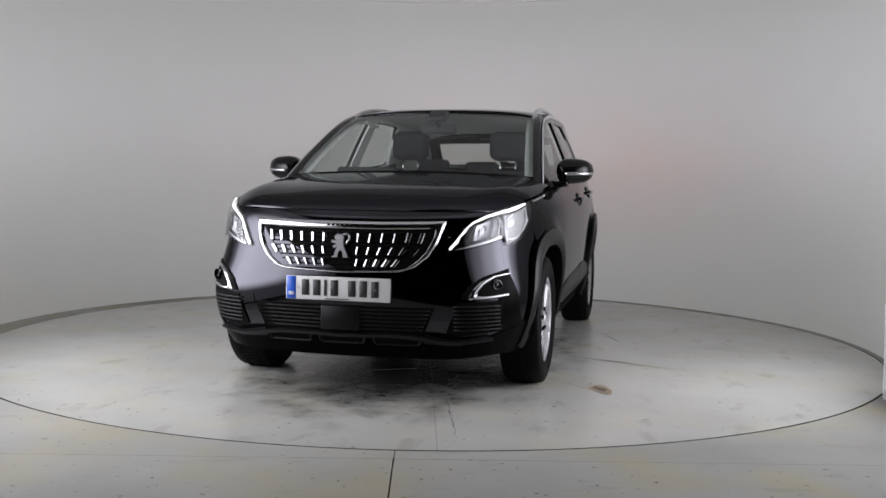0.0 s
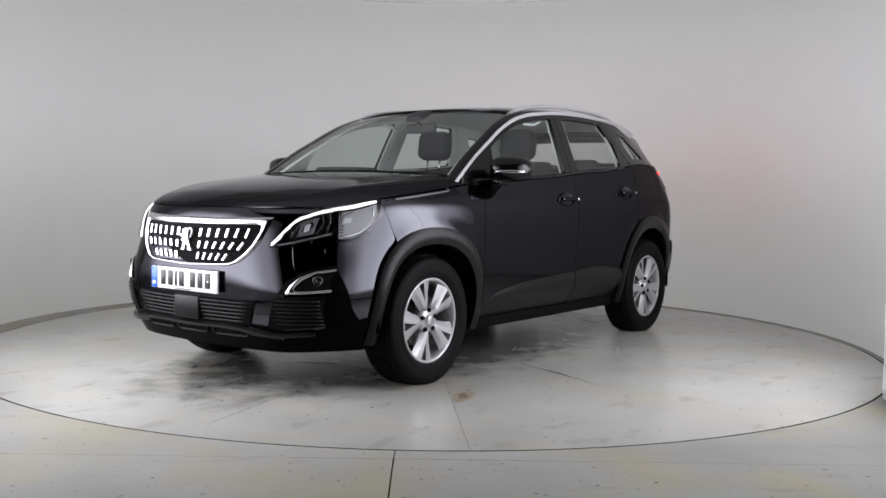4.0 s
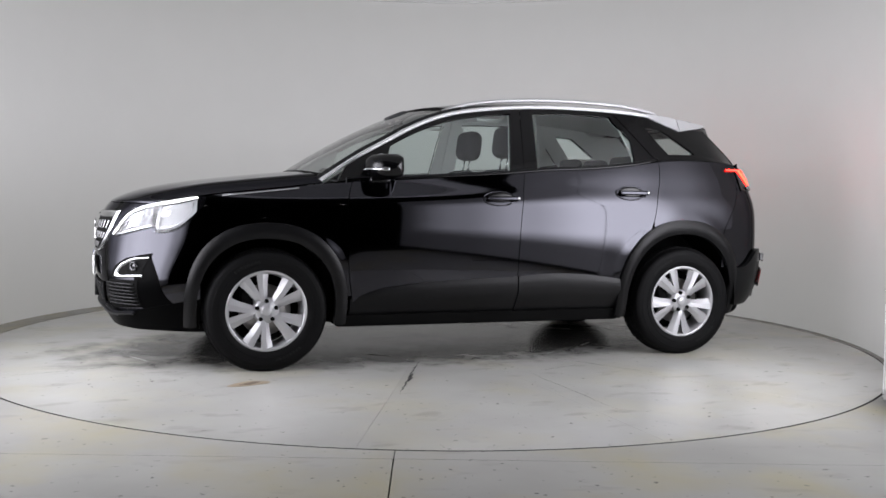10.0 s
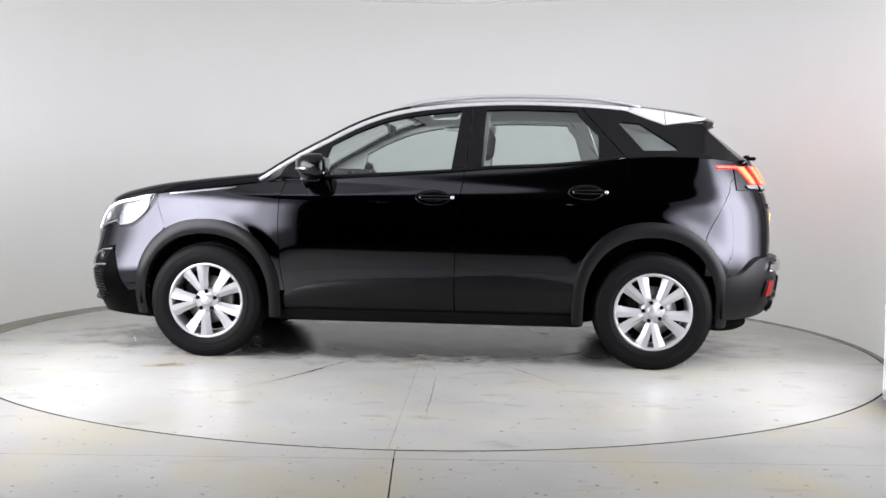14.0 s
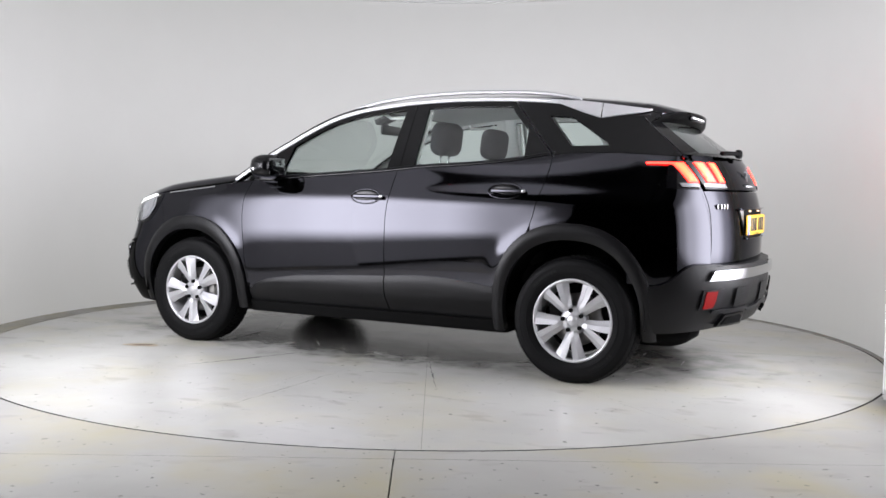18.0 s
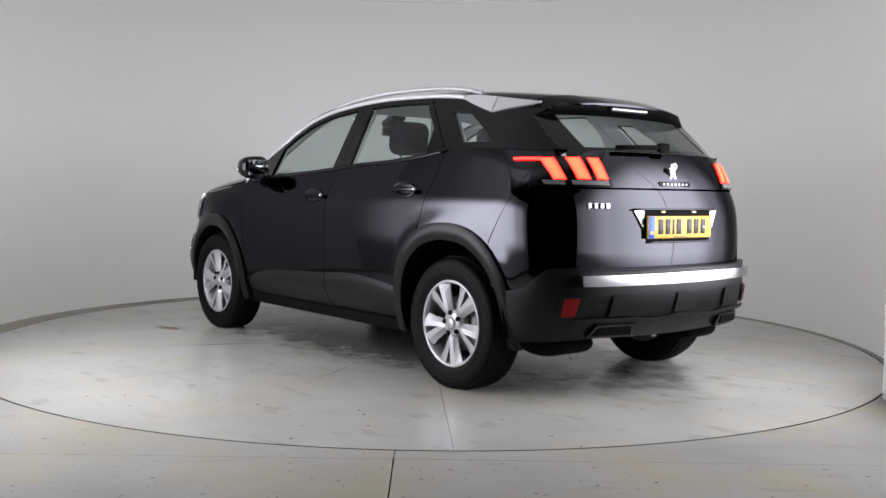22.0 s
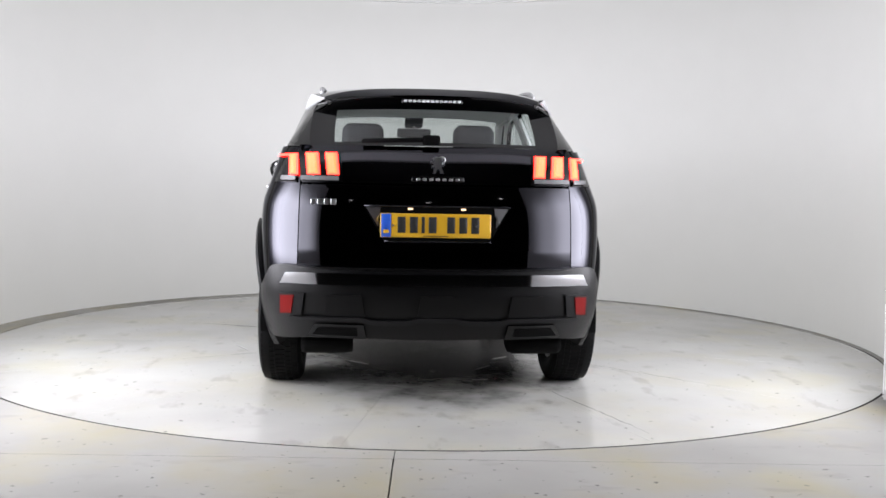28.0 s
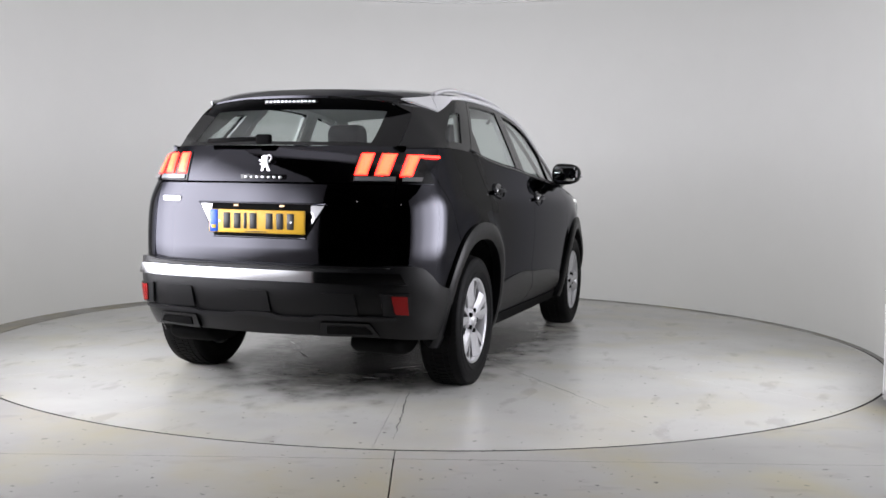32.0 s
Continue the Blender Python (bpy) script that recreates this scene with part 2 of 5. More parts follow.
def lathe(profile, n=64, axis="y", centre=(0, 0, 0), closed=False):
    """Turns a profile of (radius, along) round an axis."""
    verts, faces = [], []
    k = len(profile)
    for i in range(n):
        a = 2 * math.pi * i / n
        for r, h in profile:
            p = (r * math.cos(a), h, r * math.sin(a)) if axis == "y" else (r * math.cos(a), r * math.sin(a), h)
            verts.append([p[j] + centre[j] for j in range(3)])
    for i in range(n):
        j = (i + 1) % n
        for q in range(k if closed else k - 1):
            w = (q + 1) % k
            faces.append((i * k + q, i * k + w, j * k + w, j * k + q))
    return verts, faces


def tube(points, ry, rz=None, n=8, mat=None, name="bar", across=(0, 1, 0)):
    """A bar of oval section along a line of points."""
    rz = rz or ry
    verts, faces = [], []
    pts = [Vector(p) for p in points]
    for i, p in enumerate(pts):
        d = (pts[min(i + 1, len(pts) - 1)] - pts[max(i - 1, 0)]).normalized()
        s = Vector(across)
        s = (s - d * s.dot(d)).normalized()
        u = d.cross(s)
        for k in range(n):
            a = 2 * math.pi * k / n
            verts.append(p + s * (ry * math.cos(a)) + u * (rz * math.sin(a)))
    for i in range(len(pts) - 1):
        for k in range(n):
            faces.append((i * n + k, i * n + (k + 1) % n, (i + 1) * n + (k + 1) % n, (i + 1) * n + k))
    faces.append(tuple(range(n)))
    faces.append(tuple(range((len(pts) - 1) * n, len(pts) * n)))
    return mesh_of(name, verts, faces, mat)


def curve(*pairs):
    """A smooth function through a few (x, value) pairs."""
    xs = np.array([p[0] for p in pairs], float)
    ys = np.array([p[1] for p in pairs], float)
    o = np.argsort(xs)
    xs, ys = xs[o], ys[o]
    d = np.diff(ys) / np.diff(xs)
    h = np.diff(xs)
    m = np.empty_like(ys)
    m[0], m[-1] = d[0], d[-1]
    m[1:-1] = (d[:-1] * h[1:] + d[1:] * h[:-1]) / (h[1:] + h[:-1])

    def f(x):
        x = np.asarray(x, float)
        q = np.clip(x, xs[0], xs[-1])
        i = np.clip(np.searchsorted(xs, q) - 1, 0, len(xs) - 2)
        t = (q - xs[i]) / h[i]
        return ((1 + 2 * t) * (1 - t) ** 2 * ys[i] + t * (1 - t) ** 2 * h[i] * m[i] + t * t * (3 - 2 * t) * ys[i + 1] + t * t * (t - 1) * h[i] * m[i + 1]
                + (x - q) * np.where(x < xs[0], m[0], m[-1]))
    return f


# ---- the booth ----
BX, BY, BR, BTOP = -0.07, 0.05, 3.06, 2.885


def booth():
    # the curved wall, open towards the camera, with wings that lead to the light panels
    a0 = radians(52)
    ang = [-math.pi / 2 + a0 + (2 * math.pi - 2 * a0) * i / 120 for i in range(121)]
    inner = [(BX + BR * math.cos(a), BY + BR * math.sin(a)) for a in ang]
    outer = [(BX + (BR + 0.08) * math.cos(a), BY + (BR + 0.08) * math.sin(a)) for a in ang]
    verts, faces = [], []
    for i in range(121):
        verts += [(*inner[i], 0), (*inner[i], BTOP), (*outer[i], BTOP), (*outer[i], 0)]
    for i in range(120):
        for k in range(4):
            faces.append((i * 4 + k, i * 4 + (k + 1) % 4, i * 4 + 4 + (k + 1) % 4, i * 4 + 4 + k))
    faces += [(0, 1, 2, 3), (483, 482, 481, 480)]
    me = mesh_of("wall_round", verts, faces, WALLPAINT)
    w = tagged(part("wall_round", me), "smooth curved white booth wall with an added even glow", "wall", kind="structure")
    return w


def light_panels():
    """On each side a curved lit panel before the wall's end, and a flat wing that leads on towards the camera."""
    for s, a_near, a_far in ((-1, 49, 83), (1, 52.5, 75)):
        base = tagged(new("light_panel"), "tall glowing white panel curved along the booth wall", "light panel", "light panels")
        verts, faces, n, r = [], [], 24, BR - 0.012
        for i in range(n + 1):
            a = radians(a_near + (a_far - a_near) * i / n)
            c, w = s * math.sin(a), -math.cos(a)
            for z in (0.02, 0.5, 1.0, 1.5, 2.0, 2.5, BTOP - 0.02):
                verts.append((BX + r * c, BY + r * w, z))
        for i in range(n):
            for k in range(6):
                q = (i * 7 + k, i * 7 + k + 1, i * 7 + k + 8, i * 7 + k + 7)
                faces.append(q if s < 0 else q[::-1])
        part("diffuser", mesh_of("diffuser", verts, faces, WEST_LIGHT if s < 0 else EAST_LIGHT), parent=base)
        for z0 in (0.004, BTOP - 0.016):
            pts = []
            for i in range(n + 1):
                a = radians(a_near + (a_far - a_near) * i / n)
                pts.append((BX + (r + 0.004) * s * math.sin(a), BY - (r + 0.004) * math.cos(a), z0 + 0.006))
            part("edge_trim", tube(pts, 0.006, 0.006, 6, WALLPAINT, "edge_trim", (0, 0, 1)), parent=base)
        a = Vector((s * 2.08, -4.5, 0))
        b = Vector((BX + r * s * math.sin(radians(a_near)), BY - r * math.cos(radians(a_near)), 0))
        base = tagged(new("wing_panel"), "flat glowing white wing panel beside the booth opening", "light panel", "wing panels")
        q = [a, b]
        verts = [(p.x, p.y, z) for p in q for z in (0.05, 0.6, 1.2, 1.8, 2.4, BTOP)]
        part("diffuser", mesh_of("diffuser", verts, [(k, k + 1, k + 7, k + 6) for k in range(5)], WEST_LIGHT if s < 0 else EAST_LIGHT), parent=base)
        mid = (a + b) / 2
        part("frame", box(mid.x + s * 0.05, mid.y, BTOP / 2, 0.05, (b - a).length, BTOP, 0.01, 2, Matrix.Rotation(math.atan2(a.x - b.x, b.y - a.y), 4, "Z")), HALL, base)


def ceiling_and_hall():
    n = 96
    rim, fs = [], []
    for i in range(n):
        c, w = math.cos(2 * math.pi * i / n), math.sin(2 * math.pi * i / n)
        for r, z in ((BR - 0.02, BTOP + 0.004), (BR - 0.02, BTOP + 0.06), (BR + 0.2, BTOP + 0.06), (BR + 0.2, BTOP + 0.004)):
            rim.append((BX + r * c, BY + r * w, z))
    for i in range(n):
        for k in range(4):
            fs.append((i * 4 + k, i * 4 + (k + 1) % 4, (i + 1) % n * 4 + (k + 1) % 4, (i + 1) % n * 4 + k))
    tagged(part("trim", mesh_of("trim", rim, fs, PLATEWHITE, False)), "white ring that closes the wall under the ceiling", "trim", kind="structure")
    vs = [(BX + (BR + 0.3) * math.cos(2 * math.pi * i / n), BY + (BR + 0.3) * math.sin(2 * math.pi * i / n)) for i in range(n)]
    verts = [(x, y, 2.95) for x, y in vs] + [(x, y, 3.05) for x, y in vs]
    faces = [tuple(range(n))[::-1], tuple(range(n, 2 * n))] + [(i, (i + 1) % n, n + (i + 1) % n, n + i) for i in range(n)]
    tagged(part("ceiling", mesh_of("ceiling", verts, faces, CEILPAINT, False)), "flat white booth ceiling above the wall, with an added faint glow", "ceiling", kind="structure")
    for nm, b in (("wall_north", (0, 5.1, 2.25, 16, 0.2, 4.5)), ("wall_south", (0, -12.1, 2.25, 16, 0.2, 4.5)),
                  ("wall_east", (8.1, -3.5, 2.25, 0.2, 17.4, 4.5)), ("wall_west", (-8.1, -3.5, 2.25, 0.2, 17.4, 4.5)),
                  ("hall_ceiling", (0, -3.5, 4.6, 16.4, 17.4, 0.2))):
        tagged(part(nm, box(*b), HALL), "dark unlit wall of the hall around the booth", "wall", kind="structure")
    for x, y in ((-2.6, -9.5), (0.9, -10.4), (3.4, -8.6)):
        lamp = tagged(new("hall_lamp"), "small lit warm lamp under the dark hall ceiling", "lamp", "hall lamps")
        lamp.location = (x, y, 4.5)
        part("housing", box(0, 0, -0.04, 0.22, 0.12, 0.08, 0.01), HALL, lamp)
        part("diffuser", box(0, 0, -0.1, 0.14, 0.07, 0.04, 0.01), LAMPGLOW, lamp)


def floor_slabs():
    base = tagged(part("floor", box(0, -3.5, -0.16, 16.4, 17.4, 0.2), JOINT), "pale worn painted concrete floor with dark joints", "floor", kind="structure")
    r0, yf, n = TABLE_RADIUS + 0.014, -3.06, 160
    verts, faces = [], []
    for i in range(n):
        a = 2 * math.pi * i / n
        c, s = math.cos(a), math.sin(a)
        r1 = 3.6 if s > yf / 3.6 else yf / s
        for r, z in ((r0, -0.03), (r0, 0), (max(r1, r0 + 0.02), 0)):
            verts.append((r * c, r * s, z))
    for i in range(n):
        j = (i + 1) % n
        for k in range(2):
            faces.append((i * 3 + k, i * 3 + k + 1, j * 3 + k + 1, j * 3 + k))
    part("slab", mesh_of("slab", verts, faces, FLOOR, False), parent=base)
    xa = -0.128
    # the far slab, out of view, is added dark to blacken the car's reflections
    for x0, x1, y0, y1, mat in ((-8, xa - 0.003, -4.2, yf - 0.002, FLOOR), (xa + 0.003, 8, -4.2, yf - 0.002, FLOOR), (-8, 8, -12, -4.206, UNSEENFLOOR)):
        part("slab", box((x0 + x1) / 2, (y0 + y1) / 2, -0.02, x1 - x0, y1 - y0, 0.04), mat, base)
    part("joint", mesh_of("joint", [(xa - 0.002, yf - 0.004, 0.0008), (xa + 0.002, yf - 0.004, 0.0008), (xa + 0.004, -r0, 0.0008), (xa + 0.001, -r0, 0.0008)], [(0, 1, 2, 3)], JOINT, False), parent=base)
    for s in (-1, 1):
        part("slab", box(s * 5.8, 1.0, -0.02, 4.4, 8.1, 0.04), FLOOR, base)


def turntable():
    base = tagged(part("turntable", mesh_of("turntable", *disc(TABLE_RADIUS, -0.05, -0.006), JOINT, False)),
                  "round grey painted turntable with worn radial joints", "turntable", kind="structure")
    n, g = 14, 0.0007
    for k in range(n):
        a0 = radians(12.4 + k * 360 / n)
        a1 = a0 + 2 * math.pi / n
        verts, faces, m = [], [], 24
        for z in (0.0, -0.02):
            for r in (0.12, TABLE_RADIUS):
                for i in range(m + 1):
                    e = g / r
                    a = a0 + e + (a1 - a0 - 2 * e) * i / m
                    verts.append((r * math.cos(a), r * math.sin(a), z))
        q = m + 1
        for i in range(m):
            faces.append((i, q + i, q + i + 1, i + 1))
            faces.append((q + i, 3 * q + i, 3 * q + i + 1, q + i + 1))
        faces += [(0, 2 * q, 3 * q, q), (m, q + m, 3 * q + m, 2 * q + m)]
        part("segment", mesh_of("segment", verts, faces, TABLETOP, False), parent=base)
    # dark band round the table's edge paints in the shade of the gap
    ring = [(r * math.cos(2 * math.pi * i / 160), r * math.sin(2 * math.pi * i / 160), z) for i in range(160) for r, z in ((TABLE_RADIUS + 0.001, -0.03), (TABLE_RADIUS + 0.001, -0.0004))]
    part("rim_gap_shade", mesh_of("rim_gap_shade", ring, [(2 * i, 2 * i + 1, (2 * i + 3) % 320, (2 * i + 2) % 320) for i in range(160)], JOINT, False), parent=base)
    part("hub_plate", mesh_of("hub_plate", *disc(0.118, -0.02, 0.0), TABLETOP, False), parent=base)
    return base


def disc(r, z0, z1, n=160):
    vs = [(r * math.cos(2 * math.pi * i / n), r * math.sin(2 * math.pi * i / n)) for i in range(n)]
    verts = [(x, y, z0) for x, y in vs] + [(x, y, z1) for x, y in vs]
    faces = [tuple(range(n))[::-1], tuple(range(n, 2 * n))] + [(i, (i + 1) % n, n + (i + 1) % n, n + i) for i in range(n)]
    return verts, faces


def stain(x, y, rx, ry, turn, seed, mat, name="stain", label=""):
    rnd = random.Random(seed)
    n = 40
    ph = [rnd.uniform(0, 6.28) for _ in range(5)]
    vs = []
    for i in range(n):
        a = 2 * math.pi * i / n
        k = 1 + sum(0.16 / (j + 1) * math.sin((j + 2) * a + ph[j]) for j in range(5))
        px, py = rx * k * math.cos(a), ry * k * math.sin(a)
        vs.append((x + px * math.cos(turn) - py * math.sin(turn), y + px * math.sin(turn) + py * math.cos(turn)))
    top = 0.0012 + 0.00003 * (seed % 60)
    verts = [(a, b, 0.0004) for a, b in vs] + [(a, b, top) for a, b in vs]
    faces = [tuple(range(n, 2 * n))] + [(i, (i + 1) % n, n + (i + 1) % n, n + i) for i in range(n)]
    return part(name, mesh_of(name, verts, faces, mat, False), parent=TABLE, label=label)


booth()
light_panels()
ceiling_and_hall()
floor_slabs()
TABLE = turntable()


def crack(x0, y0, x1, y1, width, seed):
    """An irregular dark crack in the paint along a joint."""
    rnd = random.Random(seed)
    n = 30
    d = Vector((x1 - x0, y1 - y0, 0))
    nrm = Vector((-d.y, d.x, 0)).normalized()
    a, b = [], []
    for i in range(n + 1):
        p = Vector((x0, y0, 0.0008)) + d * (i / n) + nrm * rnd.uniform(-0.006, 0.006)
        w = width * rnd.uniform(0.2, 1.0) * math.sin(math.pi * (0.04 + 0.92 * i / n))
        a.append(p - nrm * w)
        b.append(p + nrm * w)
    faces = [(i, i + 1, n + 2 + i, n + 1 + i) for i in range(n)]
    part("crack", mesh_of("crack", a + b, faces, JOINT, False), parent=TABLE)


def on_table(x, y):
    """From the car's plan to the table's."""
    c, s = math.cos(radians(CAR_TURN)), math.sin(radians(CAR_TURN))
    return CAR_X + c * x - s * y, CAR_Y + s * x + c * y


crack(*on_table(0.39, 0.71), *on_table(0.78, 1.62), 0.009, 1)
crack(*on_table(0.55, 1.10), *on_table(0.64, 1.32), 0.014, 2)
crack(*on_table(0.98, 0.50), *on_table(1.2, 0.75), 0.006, 3)
crack(*on_table(-0.1, 1.2), *on_table(-0.14, 2.3), 0.003, 4)
crack(*on_table(-0.36, 0.67), *on_table(-0.8, 1.4), 0.004, 5)
crack(*on_table(-0.77, -0.87), *on_table(-1.66, -1.65), 0.004, 6)
crack(*on_table(1.85, 0.43), *on_table(2.7, 0.68), 0.004, 7)
crack(*on_table(-1.6, -0.6), *on_table(-2.6, -0.9), 0.004, 8)
rnd_dirt = random.Random(11)
for k in range(16):
    a, r = rnd_dirt.uniform(0, 6.28), rnd_dirt.uniform(0.6, 1.2)
    stain(*on_table(1.75 * r * math.cos(a), 0.95 * r * math.sin(a)), rnd_dirt.uniform(0.03, 0.12), rnd_dirt.uniform(0.0015, 0.004), a + 1.57 + rnd_dirt.uniform(-0.5, 0.5), 90 + k, GRIME, "grime")


def paint_chips():
    """Small dark chips in the slabs' paint along the front joint."""
    rnd = random.Random(5)
    verts, faces = [], []
    for k in range(110):
        x, y = rnd.gauss(-0.1, 1.1), -3.1 - abs(rnd.gauss(0, 0.45))
        r, n = rnd.uniform(0.0018, 0.0065), len(verts)
        for i in range(6):
            a = 6.283 * i / 6
            q = r * rnd.uniform(0.4, 1.2)
            verts.append((x + 1.6 * q * math.cos(a), y + q * math.sin(a), 0.0007))
        faces.append(tuple(range(n, n + 6)))
    ob = part("paint_chips", mesh_of("paint_chips", verts, faces, JOINT, False), parent=bpy.data.objects["floor"])
    tagged(ob, kind="stuff")


paint_chips()
stain(1.466, 1.232, 0.1, 0.06, 0.3, 4, STAIN, "stain", "rusty brown stain on the paint")
stain(1.455, 1.225, 0.05, 0.026, 0.5, 14, RUST)
stain(1.505, 1.245, 0.018, 0.009, 0.1, 15, RUST)


# ---- the car: a smooth skin from which all panels are cut ----
# a car's own space: x ahead, y to its left, z up, zero on the ground midway between the axles
WHEEL_X, WHEEL_Z = 1.338, 0.341

# height, nose, half width, tail
LEVELS = [(0.12, 2.08, 0.74, -1.90), (0.20, 2.15, 0.80, -2.00), (0.30, 2.205, 0.848, -2.08), (0.42, 2.24, 0.872, -2.12), (0.54, 2.256, 0.888, -2.135),
          (0.66, 2.258, 0.899, -2.135), (0.78, 2.248, 0.905, -2.13), (0.88, 2.22, 0.9055, -2.125), (0.955, 2.16, 0.901, -2.115), (1.00, 2.09, 0.889, -2.105),
          (1.06, 1.98, 0.865, -2.09), (1.13, 1.85, 0.842, -2.062), (1.20, 1.75, 0.818, -2.025), (1.28, 1.65, 0.79, -1.975), (1.34, 1.6, 0.77, -1.93)]


def outline(z, xf, hw, xr):
    """The corners of one level's plan, from the nose round the left side to the tail."""
    k = hw / 0.9
    high = max(0.0, min(1.0, (z - 0.93) / 0.15))
    low = max(0.0, min(1.0, (0.45 - z) / 0.2))
    fx = 1.66
    c = max(0.0, min(1.0, (z - 0.58) / 0.18))
    c = c * c * (3 - 2 * c) * (1 - 0.5 * max(0.0, min(1.0, (z - 1.0) / 0.1)))
    e = max(0.0, min(1.0, (0.62 - z) / 0.12))
    front = [(xf, 0), (xf - 0.014 - 0.008 * c, 0.26), (xf - 0.062 - 0.03 * c + 0.012 * e, 0.49 - 0.015 * c + 0.01 * e), (xf - 0.165 - 0.03 * c + 0.03 * e, (0.69 - 0.03 * low) * k - 0.05 * c + 0.025 * e),
             (min(xf - 0.315, 1.92), (0.818 - 0.03 * low) * k - 0.085 * c + 0.03 * e), (fx, hw - 0.02 - 0.045 * high - 0.05 * c)]
    side = [(1.15, hw - 0.035 * high), (0.55, hw + 0.004 - 0.012 * high), (-0.05, hw + 0.006), (-0.65, hw + 0.001), (-1.2, hw - 0.012)]
    rear = [(-1.62, hw - 0.038), (xr + 0.33, 0.848 * k), (xr + 0.15, 0.748 * k), (xr + 0.05, 0.55 * k), (xr + 0.01, 0.27), (xr, 0)]
    return front + side + rear


def bspline(p, n, mirror):
    """A uniform cubic B-spline along the first axis of p, n samples; mirror: the second value turns at the ends, else the ends are met."""
    p = np.asarray(p, float)
    if mirror:
        a, b = p[1].copy(), p[-2].copy()
        a[1], b[1] = -a[1], -b[1]
    else:
        a, b = 2 * p[0] - p[1], 2 * p[-1] - p[-2]
    q = np.vstack([a[None], p, b[None]])
    u = np.linspace(0, len(p) - 1, n)
    i = np.minimum(u.astype(int), len(p) - 2)
    t = (u - i).reshape((-1,) + (1,) * (p.ndim - 1))
    return ((1 - t) ** 3 * q[i] + (3 * t ** 3 - 6 * t ** 2 + 4) * q[i + 1] + (-3 * t ** 3 + 3 * t ** 2 + 3 * t + 1) * q[i + 2] + t ** 3 * q[i + 3]) / 6


NS = 521
rings = np.array([bspline(outline(*lv), NS, True) for lv in LEVELS])
stack = np.concatenate([rings, np.repeat(np.array([lv[0] for lv in LEVELS])[:, None, None], NS, axis=1)], axis=2)
SKIN = bspline(stack, 401, False)
SKIN_Z = SKIN[:, 0, 2]


def row(z):
    """The plan at a height: x and y along the skin."""
    f = np.interp(z, SKIN_Z, np.arange(len(SKIN_Z)))
    i = min(int(f), len(SKIN_Z) - 2)
    t = f - i
    return SKIN[i, :, 0] * (1 - t) + SKIN[i + 1, :, 0] * t, SKIN[i, :, 1] * (1 - t) + SKIN[i + 1, :, 1] * t


MID = NS // 2
ALONG = np.linspace(0, 1, NS)


def s_of_x(x, z):
    rx, ry = row(z)
    return float(np.interp(-x, -rx, ALONG))


def s_of_y(y, z, rear=False):
    rx, ry = row(z)
    if rear:
        return float(np.interp(abs(y), ry[MID:][::-1], ALONG[MID:][::-1]))
    k = int(np.argmax(ry > 0.885)) if ry.max() > 0.885 else MID
    k = max(k, 60)
    return float(np.interp(abs(y), ry[:k], ALONG[:k]))


def skin_at(s, z):
    rx, ry = row(z)
    return np.array((np.interp(s, ALONG, rx), np.interp(s, ALONG, ry), z))


def curve_at(x, pairs):
    return float(np.interp(x, [q[0] for q in pairs], [q[1] for q in pairs]))


def board(x, z):
    """The plastic boards along the doors' foot, drawn in towards the sill."""
    p = side(x, z)
    p[1] -= 0.4 * max(0.0, 0.43 - z)
    return p


def side(x, z):
    """The side of the body, with a soft swelling round each wheel arch."""
    p = skin_at(s_of_x(x, z), z)
    for cx, rx, rz in ((1.333, 0.445, 0.475), (-1.318, 0.448, 0.505)):
        d = math.hypot((x - cx) / rx, max(0.0, z - 0.355) / rz) - 1
        p[1] += 0.011 * math.exp(-((d - 0.02) / 0.11) ** 2) * max(0.0, min(1.0, (z - 0.45) / 0.25)) * max(0.0, min(1.0, (1.12 - z) / 0.2))
    return p


def nose(y, z):
    p = skin_at(s_of_y(y, z), z)
    p[1] = math.copysign(p[1], y) if y else 0.0
    return p


def tail(y, z):
    p = skin_at(s_of_y(y, z, True), z)
    p[1] = math.copysign(p[1], y) if y else 0.0
    return p


